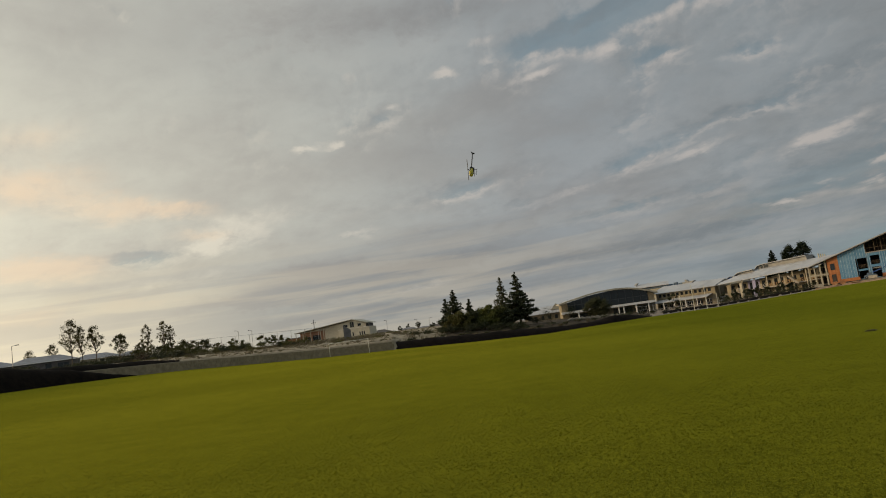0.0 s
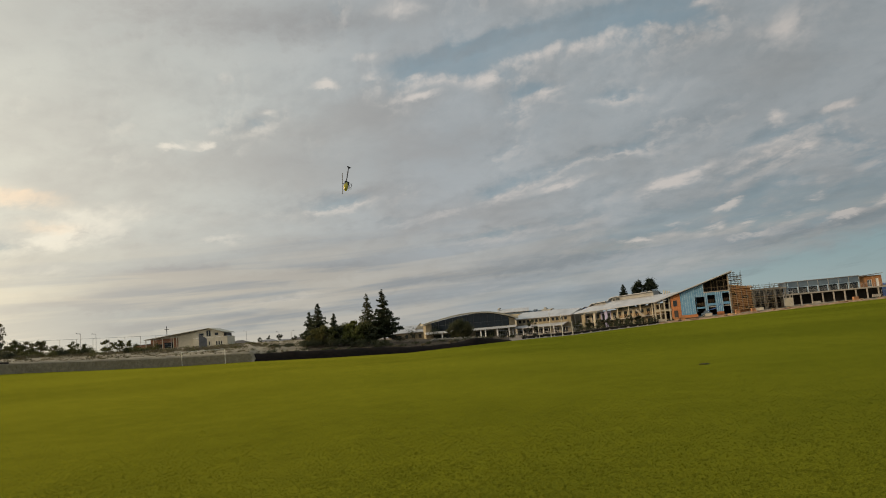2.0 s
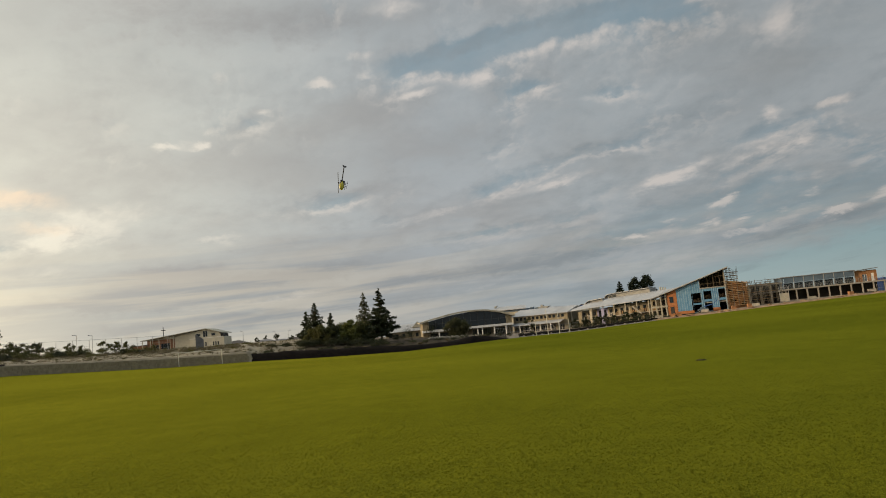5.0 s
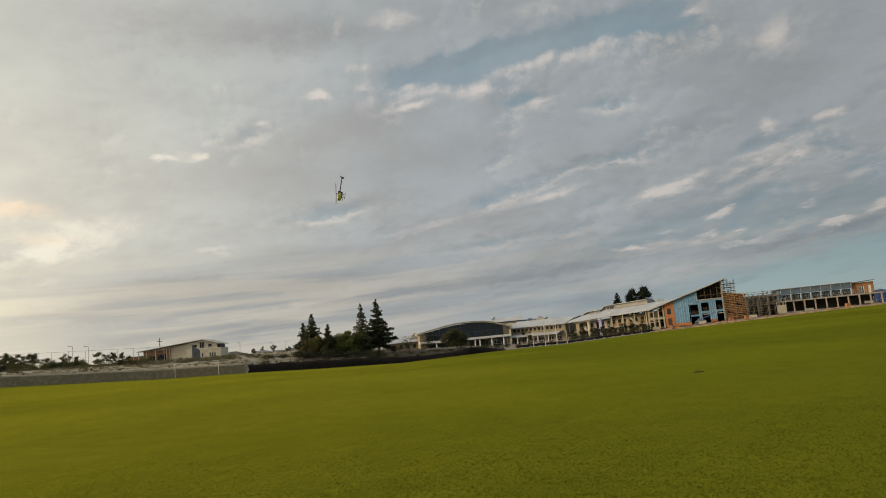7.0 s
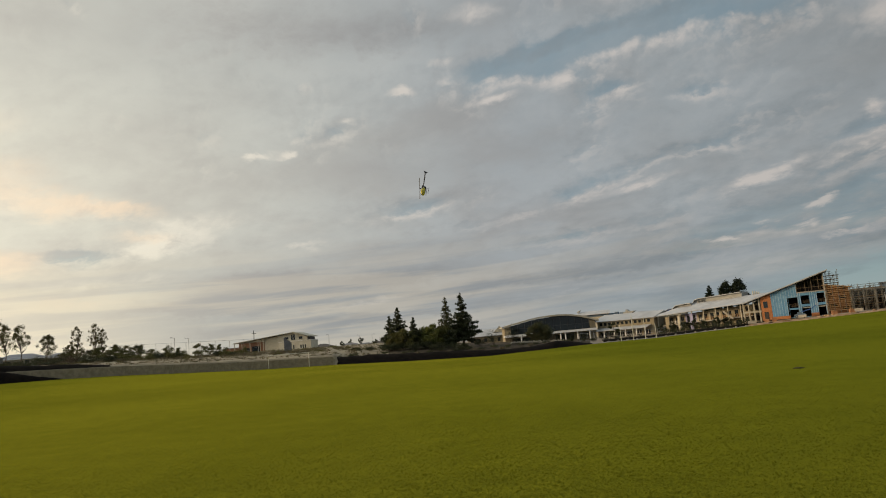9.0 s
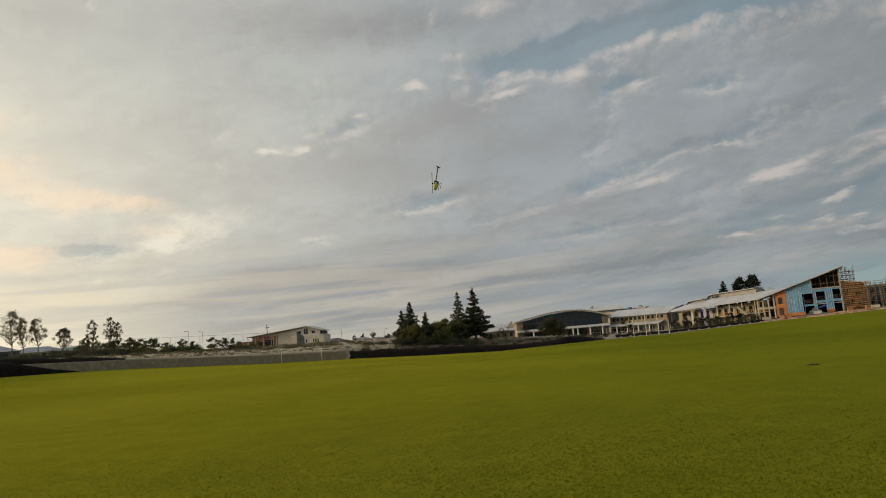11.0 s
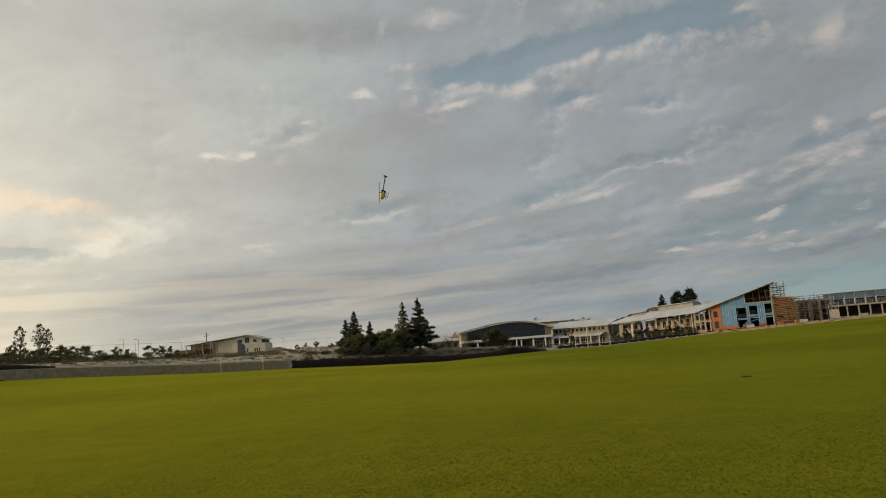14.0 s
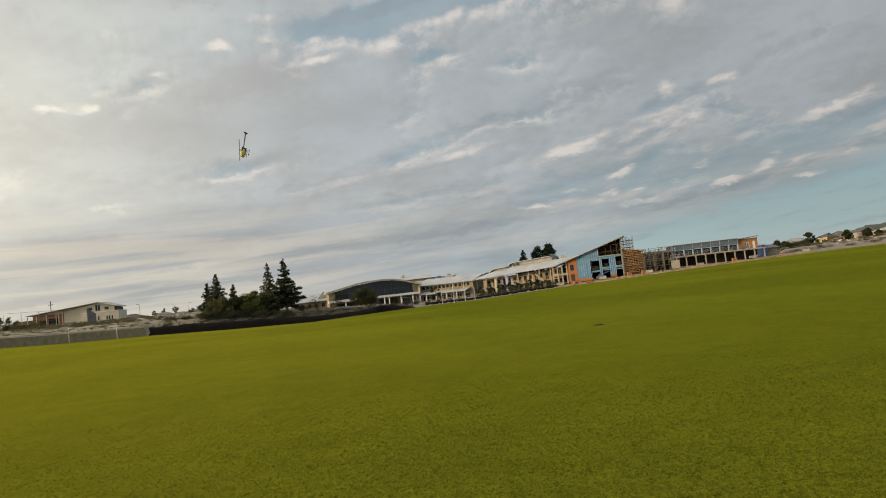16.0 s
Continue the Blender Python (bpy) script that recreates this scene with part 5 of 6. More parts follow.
def broad_tree(m, h, r, seed, label, material=None, bark=None, clumps=26, name="tree", bare=0.35, leaf=0.28, group="", density=70, flat=0.75):
    """A forked trunk, limbs, and leaf clumps with gaps between them."""
    rng = np.random.default_rng(seed)
    tree = thing(name, m, label, "tree", group)
    bm = bmesh.new()
    fork = np.array((rng.normal() * 0.15, rng.normal() * 0.15, h * bare))
    crook = np.array((rng.normal() * 0.05 * h, rng.normal() * 0.05 * h, h * 0.78))
    stout = 0.6 if name == "gum_tree" else 1.0
    bar(bm, (0, 0, -0.4), tuple(fork), 0.022 * h * stout, 7, 0.016 * h * stout)
    bar(bm, tuple(fork), tuple(crook), 0.016 * h * stout, 6, 0.007 * h * stout)
    clouds = []
    for k in range(clumps):
        a, t = rng.random() * math.tau, rng.random()
        z = h * (bare + (1 - bare) * (0.12 + 0.83 * t))
        wide = r * math.sqrt(max(0.05, 1 - (2 * t - 0.9) ** 2)) * (0.35 + 0.65 * rng.random())
        p = np.array((math.cos(a) * wide, math.sin(a) * wide, z))
        low = min(0.9, max(0.0, (t - 0.25) * (0.6 + 0.5 * rng.random())))
        root = fork * (1 - low) + crook * low
        mid = root * 0.45 + p * 0.55 + np.array((rng.normal() * 0.05 * r, rng.normal() * 0.05 * r, -0.05 * h))
        if k % 2 == 0:
            bar(bm, tuple(root), tuple(mid), 0.012 * h * 0.6, 5, 0.008 * h * 0.6)
            bar(bm, tuple(mid), tuple(p), 0.008 * h * 0.6, 4, 0.01)
        size = r * (0.06 + 0.08 * rng.random()) if name == "gum_tree" else r * (0.08 + 0.10 * rng.random())
        clouds.append(leaves(rng, p, (size, size, size * flat), int(density * (2.0 if name != "gum_tree" else 1.5 * min(1.0, r / 2.4) ** 1.3)), leaf * 0.85))
    part("trunk", bm, bark or BARK, tree)
    tri_cloud("crown", np.concatenate(clouds), material or SHRUB, tree)
    return tree


def bush(m, w, h, seed, label, material=None, group="shrubs", leaf=0.22, count=420, name="shrub"):
    rng = np.random.default_rng(seed)
    b = thing(name, m, label, "shrub", group)
    bm = bmesh.new()
    clouds = []
    for k in range(7):
        a, q = rng.random() * math.tau, rng.random() ** 0.5
        p = np.array((math.cos(a) * q * w * 0.38, math.sin(a) * q * w * 0.38, h * (0.3 + 0.45 * rng.random() * (1.2 - q))))
        bar(bm, (0, 0, -0.2), tuple(p), 0.035, 4, 0.015)
        clouds.append(leaves(rng, p, (w * 0.14, w * 0.14, h * 0.16), count // 3, leaf * 0.65))
    part("stems", bm, BARK, b)
    tri_cloud("foliage", np.concatenate(clouds), material or SHRUB, b)
    return b


for az, d, h, r, mat, thin, lab in (
        (-1.92, 158, 11.3, 4.7, NEEDLE, 1.5, "tall dark pine with drooping tiers of needles"),
        (-3.15, 162, 11.0, 3.4, NEEDLE_L, 0.8, "slim pale-needled pine with a thin top"),
        (-7.05, 155, 8.9, 3.0, NEEDLE, 1.1, "mid-height pine beside the thicket"),
        (-7.75, 158, 7.0, 2.3, NEEDLE, 1.2, "shorter dark pine at the thicket's end"),
        (-5.85, 160, 6.6, 2.0, NEEDLE, 1.1, "small pine rising from the thicket")):
    conifer(at(az, d), h, r, int(d * 7 + h * 10), lab, mat, thin, 0.14, 0.9)
for k, (az, d, h, r) in enumerate(((-6.6, 152, 4.2, 2.3), (-5.5, 154, 3.9, 2.5), (-4.5, 153, 4.2, 2.5), (-3.6, 155, 4.5, 2.5), (-2.9, 154, 3.6, 1.9),
                                   (-5.0, 158, 4.6, 2.4), (-7.4, 154, 3.4, 1.8), (-4.2, 160, 5.2, 2.4))):
    broad_tree(at(az, d), h, r, 40 + k, "dense dark-leaved tree in the thicket" if k % 3 else "olive-green tree in the thicket", GREEN if k in (2, 5, 7) else SHRUB if k % 3 else OLIVE,
               BARK, 36, "thicket_tree", 0.05, 0.3, "thicket", 80)
for k in range(11):
    bush(at(-8.0 + 0.62 * k, 149 + (k % 3)), 2.8, 1.5 + 0.4 * (k % 2), 460 + k, "dark undergrowth below the thicket", SHRUB, "undergrowth", 0.24, 420)
for k, (az, d, w, h) in enumerate(((-8.3, 150, 3.2, 1.8), (-7.6, 149, 2.6, 1.5), (-0.6, 158, 3.0, 1.5), (0.5, 157, 3.8, 4.2), (1.9, 159, 3.8, 4.6), (-9.5, 152, 2.4, 0.9), (-10.6, 153, 2.2, 0.8))):
    bush(at(az, d), w, h, 60 + k, "dark rounded shrub on the mulch bank", SHRUB)
broad_tree(at(4.15, 172), 4.4, 2.9, 71, "rounded olive-green tree in front of the glass hall", SHRUB_L, BARK, 60, "round_tree", 0.05, 0.24, "", 150)
for az, d, h, r, s in ((17.25, 330, 15.8, 4.6, 81), (18.42, 335, 17.0, 3.3, 82), (19.3, 336, 17.2, 3.6, 83)):
    if az < 18:
        conifer(at(az, d), h, r, s, "big dark pine behind the school roofs", NEEDLE_F, 4.0, 0.2, 0.7)
    else:
        broad_tree(at(az, d), h, r, s, "big round-topped dark pine behind the school roofs", NEEDLE_F, BARK, 70, "pine_tree", 0.2, 0.5, "pines by the field", 90, 0.9)
# young trees and hedging in front of the school
for k, (az, d, h) in enumerate(((9.9, 176, 4.0), (14.3, 190, 3.2), (15.2, 190, 2.8), (15.9, 190, 3.0), (16.6, 190, 2.6), (17.4, 190, 3.0), (13.5, 192, 2.6), (18.1, 191, 2.4))):
    broad_tree(at(az, d), h, 1.2, 90 + k, "young staked tree in the planting bed", SHRUB, BARK, 12, "young_tree", 0.35, 0.24, "young trees", 45)
for k in range(18):
    bush(at(13.4 + 0.36 * k, 187 + (k % 3)), 2.4, 1.5 + 0.4 * (k % 3), 110 + k, "low dark shrub in the planting bed", SHRUB, "bed shrubs", 0.2, 260)
for k in range(8):
    bush(at(5.6 + 0.9 * k, 168 + 1.2 * k), 1.8, 1.0, 140 + k, "low shrub beside the school fence", SHRUB, "fence shrubs", 0.2, 220)
rng = random.Random(33)
for k in range(48):
    az = -32 + 13.0 * rng.random()
    bush(at(az, 166 + 30 * rng.random()), 1.8 + 1.6 * rng.random(), 1.0 + 1.1 * rng.random(), 700 + k, "grey-green shrub below the tall fence", OLIVE if k % 3 else SHRUB, "fence-line shrubs", 0.24, 330)
rng = random.Random(21)
for k in range(34):
    az = -42 + 15.5 * rng.random()
    bush(at(az, 146 + 30 * rng.random()), 1.6 + 1.8 * rng.random(), 0.8 + 1.0 * rng.random(), 500 + k, "dark low bush between the bank and the houses", SHRUB, "street bushes", 0.22, 300)
for k in range(26):
    az = -11.9 + 0.72 * k + 0.2 * math.sin(k * 1.9)
    bush(at(az, land(az)[0] + 3.4 + 1.5 * (k % 3), 0, 0.55), 1.3 + 0.3 * (k % 3), 0.6 + 0.15 * (k % 2), 600 + k, "straggly low shrub on the mulch bank", SHRUB if k % 3 else SCRUB, "bank shrubs", 0.2, 150)
# gum trees on the left skyline
for k, (az, d, h, r, lab) in enumerate((
        (-35.6, 185, 11.2, 2.6, "tall open gum with a leaning crown"), (-35.0, 190, 10.0, 1.6, "slender gum with sparse leaves"),
        (-34.1, 185, 9.8, 2.2, "gum tree with a broad clumped crown"), (-32.5, 182, 6.9, 2.2, "rounded gum with dense leaves"),
        (-38.2, 215, 6.0, 1.8, "small gum among the houses"), (-36.8, 210, 7.0, 1.6, "small gum behind the roofs"),
        (-30.65, 188, 9.0, 1.4, "young gum with a narrow crown"), (-29.45, 190, 9.6, 1.6, "young gum with layered leaves"),
        (-28.95, 192, 8.4, 1.1, "thin young gum with few leaves"), (-31.1, 185, 4.4, 1.3, "small gum bending aside"))):
    broad_tree(at(az, d), h, r, 200 + k, lab, GUM, BARK_P, 46, "gum_tree", 0.3, 0.2, "gum trees", 62, 1.0)
for k, (az, d, h, r) in enumerate(((-26.6, 195, 4.0, 1.8), (-25.7, 196, 3.0, 1.6), (-24.6, 197, 3.2, 1.7), (-29.3, 180, 3.0, 1.8), (-28.2, 178, 3.0, 1.9),
                                   (-27.6, 186, 2.6, 1.5), (-23.8, 200, 2.6, 1.2), (-22.4, 205, 3.4, 1.6), (-21.6, 205, 3.2, 1.7), (-20.8, 208, 3.0, 1.6), (-31.2, 180, 3.0, 1.8))):
    broad_tree(at(az, d), h, r, 230 + k, "low bushy tree along the tall fence", OLIVE, BARK, 16, "bushy_tree", 0.12, 0.26, "fence trees", 50)
rng = random.Random(8)
for k in range(170):
    az = -32 + 22 * rng.random()
    bush(at(az, land(az)[0] + 14 + 90 * rng.random() ** 1.3), 1.2 + 1.6 * rng.random(), 0.4 + 0.5 * rng.random(), 300 + k, "dry low scrub on the sand" if k % 3 else "dark low scrub on the sand", SCRUB if k % 3 else OLIVE, "sand scrub", 0.16, 140, "scrub")


rng = random.Random(55)
for k in range(16):
    bush(at(-33.4 + 5.6 * rng.random(), 150 + 14 * rng.random()), 2.6 + 1.6 * rng.random(), 1.4 + 0.9 * rng.random(), 820 + k, "brown dry bush behind the soil heap", LITTER_B if k % 2 else SHRUB, "heap bushes", 0.24, 320)
for k in range(14):
    az = -31.4 + 0.36 * k
    broad_tree(at(az, 186 + 5 * (k % 3)), 2.6 + 1.5 * rng.random(), 1.3 + 0.5 * rng.random(), 850 + k, "leafy sapling in the fence-side belt", (OLIVE, SHRUB_L, GUM)[k % 3], BARK, 16, "sapling", 0.15, 0.22, "fence-side saplings", 40)
for k in range(13):
    bush(at(36.4 + 0.115 * k, 284 + 5 * (k % 2)), 3.6, 2.2 + 0.7 * rng.random(), 880 + k, "tall dark hedge bush before the houses", SHRUB, "hedge bushes", 0.3, 420)


def sand_tufts():
    """Countless small tufts over the pale sand."""
    rng = np.random.default_rng(77)
    clouds = []
    for k in range(1500):
        az = rng.uniform(-31, -8.5)
        d = land(az)[0] + 5 + 150 * rng.random() ** 1.4
        q = spot(az, d)
        h = rng.uniform(0.08, 0.24)
        clouds.append(leaves(rng, (q.x, q.y, ground_z(q.x, q.y) + h * 0.8), (0.24, 0.24, h * 0.5), 12, 0.2))
    tagged(tri_cloud("tufts", np.concatenate(clouds), TUFT, None), "dry dark tufts scattered over the sand", "tufts", kind="stuff")


sand_tufts()

# ---- goals, fences, poles ----
def goal():
    g = thing("football_goal", at(-15.8, 131.2), "white football goal with a crossbar", "goal")
    h, w = 2.44, 3.55
    for x in (-w, w):
        part("post", rods(((x, 0, -0.2), (x, 0, h)), r=0.055, sides=8), OFFWHITE, g)
        part("stay", rods(((x, 0, h), (x, 1.2, h - 0.1)), ((x, 1.2, h - 0.1), (x, 2.0, 0)), r=0.03), WHITE, g)
    part("crossbar", rods(((-w, 0, h), (w, 0, h)), r=0.04, sides=8), OFFWHITE, g)


goal()
for az, d, h in ((10.38, 160, 3.4), (11.32, 153, 5.2), (12.22, 161, 4.9), (13.02, 164, 3.1)):
    p = thing("goal_post", at(az, d), "thin white goal post on the grass" if h > 4 else "shorter white behind post on the grass", "goal post", "goal posts")
    part("pole", rods(((0, 0, -0.2), (0, 0, h)), r=0.065, sides=8), OFFWHITE, p)
    part("pad", rods(((0, 0, 0), (0, 0, 0.35)), r=0.08, sides=8), OFFWHITE, p)


def tall_fence():
    f = thing("tall_fence", Matrix(), "tall wire ball fence on thin steel posts", "fence")
    pts = [(a, 205 - 3.0 * (a + 31) / 14) for a in np.arange(-29.6, -17.4, 1.05)]
    tops = []
    for a, d in pts:
        p = spot(a, d)
        z = ground_z(p.x, p.y)
        top = (p.x, p.y, 1.75 + d * math.tan(radians(1.93 - 0.032 * (a + 26))))
        part("post", rods(((p.x, p.y, z - 0.3), top), r=0.06), GALV, f)
        tops.append((top, z))
    for (p, z), (q, w) in zip(tops, tops[1:]):
        part("rail", rods((p, q), r=0.035, sides=5), GALV, f)
        for k in range(4):
            part("wire", rods(((p[0], p[1], z + 0.2 + 0.7 * k), (q[0], q[1], w + 0.2 + 0.7 * k)), r=0.015, sides=4), GALV, f)


tall_fence()


def lamp_post(az, d, h, arm=1.0, label="thin street lamp with a short arm"):
    p = thing("street_lamp", at(az, d), label, "lamp", "street lamps")
    part("pole", rods(((0, 0, -0.3), (0, 0, h)), r=0.065, sides=8), GALV, p)
    part("arm", rods(((0, 0, h), (arm, 0, h + 0.15)), r=0.06), GALV, p)
    part("lamp_head", boxed((min(arm, 0) - 0.2 if arm < 0 else arm - 0.1, arm + 0.5 if arm > 0 else arm + 0.1, -0.15, 0.15, h + 0.08, h + 0.24)), STEEL_D, p)


for az, d, h, arm in ((-39.2, 170, 5.9, 0.8), (-24.1, 225, 5.8, -0.9), (-23.1, 230, 5.6, -0.9), (-12.6, 300, 5.0, -0.8), (-10.2, 330, 4.6, -0.8), (-30.6, 230, 6.4, -1.2), (-9.2, 340, 4.8, 0.8)):
    lamp_post(az, d, h, arm)


# ---- far houses ----
def house(az, d, w, dep, wall_h, roof_h, turn, label, wall=None, roof=None, sunk=0.0):
    b = thing("house", at(az, d, turn, -sunk), label, "house", "far houses")
    wall, roof = wall or RENDER_W, roof or TILE
    wins = [(-w * 0.36, -w * 0.2, 0.8, 2.0), (w * 0.05, w * 0.14, 0.0, 2.1), (w * 0.22, w * 0.38, 0.8, 2.0)]
    part("wall", wall_with_holes(-w / 2, w / 2, -0.6, wall_h, wins, 0, 0.25), wall, b)
    part("body", boxed((-w / 2, w / 2, 0.3, dep, -0.6, wall_h)), wall, b)
    for k, h in enumerate(wins):
        window(b, *h, y=0.1, bars=1 if k != 1 else 0, name="window" if k != 1 else "door")
    e = 0.5
    bm = bmesh.new()
    base = [bm.verts.new(c) for c in ((-w / 2 - e, -e, wall_h), (w / 2 + e, -e, wall_h), (w / 2 + e, dep + e, wall_h), (-w / 2 - e, dep + e, wall_h))]
    inset = min(w, dep) / 2 + e - 0.3
    r0, r1 = bm.verts.new((-w / 2 - e + inset, dep / 2, wall_h + roof_h)), bm.verts.new((w / 2 + e - inset, dep / 2, wall_h + roof_h))
    for f in ((base[0], base[1], r1, r0), (base[1], base[2], r1), (base[2], base[3], r0, r1), (base[3], base[0], r0), base[::-1]):
        bm.faces.new(f)
    part("roof", bm, roof, b)
    part("gutter", boxed((-w / 2 - e, w / 2 + e, -e - 0.1, -e, wall_h - 0.12, wall_h + 0.02)), WHITE, b)
    return b


for args in ((-40.4, 208, 11, 9, 2.6, 1.7, 4, "single-storey house with a slate-blue hip roof", SLATE, ROOF_S), (-37.5, 205, 16, 9, 2.6, 1.6, -6, "long low house with a slate-blue hip roof", SLATE, ROOF_S),
             (-34.0, 232, 13, 8, 2.5, 1.5, 3, "low house with a pale grey roof", None, ROOF_S), (-31.8, 235, 8, 8, 2.4, 1.3, 5, "small grey-roofed house behind the gums", None, ROOF_S),
             (-43.5, 200, 16, 10, 2.5, 2.2, 0, "grey-roofed house at the end of the street", None, ROOF_S),
             (-13.0, 330, 10, 8, 2.4, 1.6, 8, "small house with a dark tiled roof", RENDER_W, TILE, 2.0), (-11.0, 360, 11, 8, 2.4, 1.5, -4, "low house with a grey roof", RENDER_W, ROOF_G, 2.0),
             (-9.7, 370, 11, 8, 2.4, 1.4, 6, "low far house with a pale roof", RENDER_W, ROOF_G, 2.2), (-8.8, 360, 11, 8, 2.4, 1.5, -8, "low far house with a tiled roof", RENDER_W, TILE, 2.0)):
    house(*args)
for k, (az, d, h, r) in enumerate(((-10.1, 330, 3.6, 1.6), (-9.0, 345, 2.6, 1.4), (-11.6, 340, 2.6, 1.2), (-10.9, 380, 4.0, 1.4))):
    broad_tree(at(az, d), h, r, 400 + k, "small tree between the far houses", SHRUB, BARK, 12, "street_tree", 0.2, 0.3, "street trees", 45)
for args in ((37.0, 400, 14, 10, 2.6, 3.0, -18, "pale house beyond the site with a pale roof", RENDER_Y, ROOF_S), (38.85, 326, 5.5, 8, 2.6, 1.7, -34, "house with bright yellow walls and a tiled roof", YELLOW, TILE),
             (39.7, 340, 9, 9, 2.7, 2.2, -24, "house with sunlit yellow walls and a grey roof", RENDER_Y, TILE), (41.3, 328, 12, 9, 2.6, 2.1, -22, "large cream house with a tiled roof", RENDER_W, TILE),
             (43.2, 320, 10, 9, 2.5, 1.6, -20, "cream house with a pale roof", RENDER_W, ROOF_S)):
    house(*args)
for k, (az, d, h, r) in enumerate(((38.1, 325, 5.6, 2.3), (39.35, 330, 4.2, 1.5), (40.5, 322, 4.2, 1.7), (41.75, 318, 3.8, 1.8), (36.0, 300, 3.6, 1.9), (36.5, 305, 3.0, 1.8), (43.9, 315, 4.0, 1.8), (37.6, 330, 2.6, 1.8), (42.4, 316, 2.4, 1.3))):
    broad_tree(at(az, d), h, r, 420 + k, "dark garden tree before the houses", SHRUB, BARK, 44, "garden_tree", 0.12, 0.34, "garden trees", 80)


rng = random.Random(91)
for k in range(44):
    az = 35.6 + 8.4 * rng.random()
    bush(at(az, 232 + 84 * rng.random()), 1.6 + 1.8 * rng.random(), 0.7 + 0.9 * rng.random(), 900 + k, "dusty scrub on the dirt before the houses", SCRUB if k % 2 else OLIVE, "house-side scrub", 0.24, 260)


def far_hill():
    bm = bmesh.new()
    rows = []
    for az in np.arange(30, 80, 0.12):
        lift = float(np.interp(az, (35, 38, 40, 42, 46, 80), (2, 10, 22, 29, 36, 38))) + 0.6 * math.sin(az * 2.9) + 1.4 * noise.noise((az * 1.9, 3.0, 0.0)) + 1.8 * noise.noise((az * 6.5, 8.0, 0.0))
        rows.append([bm.verts.new((*spot(az, d), z)) for d, z in ((900, 2.0), (1100, 2 + lift * 0.7), (1300, 2 + lift), (1700, 2.0))])
    for a, b in zip(rows, rows[1:]):
        for k in range(3):
            bm.faces.new((a[k], b[k], b[k + 1], a[k + 1])).smooth = True
    tagged(part("hill", bm, surface("wooded_hill", (0.022, 0.030, 0.020), (0.062, 0.072, 0.048), 0.06, 0.95, stain=0.4, stain_scale=0.004)),
           "low wooded hill on the skyline", "hill", kind="structure")


far_hill()

# ---- the model helicopter over the field ----
def helicopter():
    p = heading(-4.1, 12.5) * 36
    nose = Vector((-0.20, -0.30, -0.93)).normalized()
    up = Vector((-0.80, -0.50, 0.25))
    up = (up - nose * up.dot(nose)).normalized()
    m = Matrix((nose, up.cross(nose), up)).transposed().to_4x4()
    m.translation = (p.x, p.y, p.z + EYE_Z)
    h = thing("model_helicopter", m, "yellow and black model helicopter hanging in the air", "helicopter")
    # canopy pod along x, nose forward
    bm = bmesh.new()
    bmesh.ops.create_uvsphere(bm, u_segments=20, v_segments=12, radius=1.0)
    for v in bm.verts:
        x, y, z = v.co
        taper = 1.0 - 0.35 * max(0, -x)
        v.co = (x * 0.26 + 0.08, y * 0.085 * taper, z * 0.12 * taper - 0.02 * max(0, x))
    for f in bm.faces:
        f.smooth = True
    pod = part("canopy", bm, HELI_Y, h, "glossy yellow canopy")
    part("windscreen", boxed((0.20, 0.30, -0.055, 0.055, 0.015, 0.06)), CARBON, pod)
    part("main_frame", boxed((-0.20, 0.14, -0.035, 0.035, -0.13, 0.10)), CARBON, h)
    part("tail_boom", rods(((-0.12, 0, 0.02), (-1.02, 0, 0.05)), r=0.026, sides=10), CARBON, h)
    part("tail_fin", prism([(-0.98, -0.05), (-0.94, 0.05), (-1.01, 0.13), (-1.05, 0.12), (-1.03, 0.03), (-1.04, -0.06)], -0.006, 0.006), CARBON, h)
    part("tail_stabiliser", boxed((-0.72, -0.67, -0.07, 0.07, 0.03, 0.04)), CARBON, h)
    part("tail_rotor", boxed((-1.035, -1.01, 0.03, 0.036, -0.08, 0.18)), CARBON, h)
    part("mast", rods(((0, 0, 0.05), (0, 0, 0.21)), r=0.012, sides=8), GALV, h)
    head = part("rotor_head", rods(((0, 0, 0.17), (0, 0, 0.22)), r=0.035, sides=10), CARBON, h)
    for a in (20, 200):
        bm = bmesh.new()
        c, s = math.cos(radians(a)), math.sin(radians(a))
        v = [(0.06, -0.02), (0.74, -0.03), (0.76, 0.0), (0.74, 0.03), (0.06, 0.03)]
        low = [bm.verts.new((c * x - s * y, s * x + c * y, 0.195 + 0.02 * x)) for x, y in v]
        top = [bm.verts.new((q.co.x, q.co.y, q.co.z + 0.008)) for q in low]
        bm.faces.new(low[::-1]), bm.faces.new(top)
        for i in range(5):
            bm.faces.new((low[i], low[(i + 1) % 5], top[(i + 1) % 5], top[i]))
        part("rotor_blade", bm, CARBON, h)
    for y in (-0.11, 0.11):
        part("skid", rods(((-0.18, y, -0.24), (0.20, y, -0.24)), r=0.010, sides=6), CARBON, h)
        part("skid_leg", rods(((-0.10, y * 0.3, -0.12), (-0.10, y, -0.24)), ((0.10, y * 0.3, -0.12), (0.10, y, -0.24)), r=0.009, sides=6), CARBON, h)


helicopter()


# ---- along the school's edge of the field ----
strip("path", PAVING, np.arange(8.2, 20.4, 0.3), lambda a: (0.0, -0.02), lambda a: (1.2, 0.08), lambda a: (4.5, 0.06), "grey gravel path along the field", seed=3.0, rough=0.03)
strip("planting_bed", MULCH, np.arange(9.0, 20.0, 0.3), lambda a: (4.0, 0.05), lambda a: (7.0, 0.6), lambda a: (11.0, 0.25), "dark mulched planting bed before the school", seed=6.0, rough=0.12)
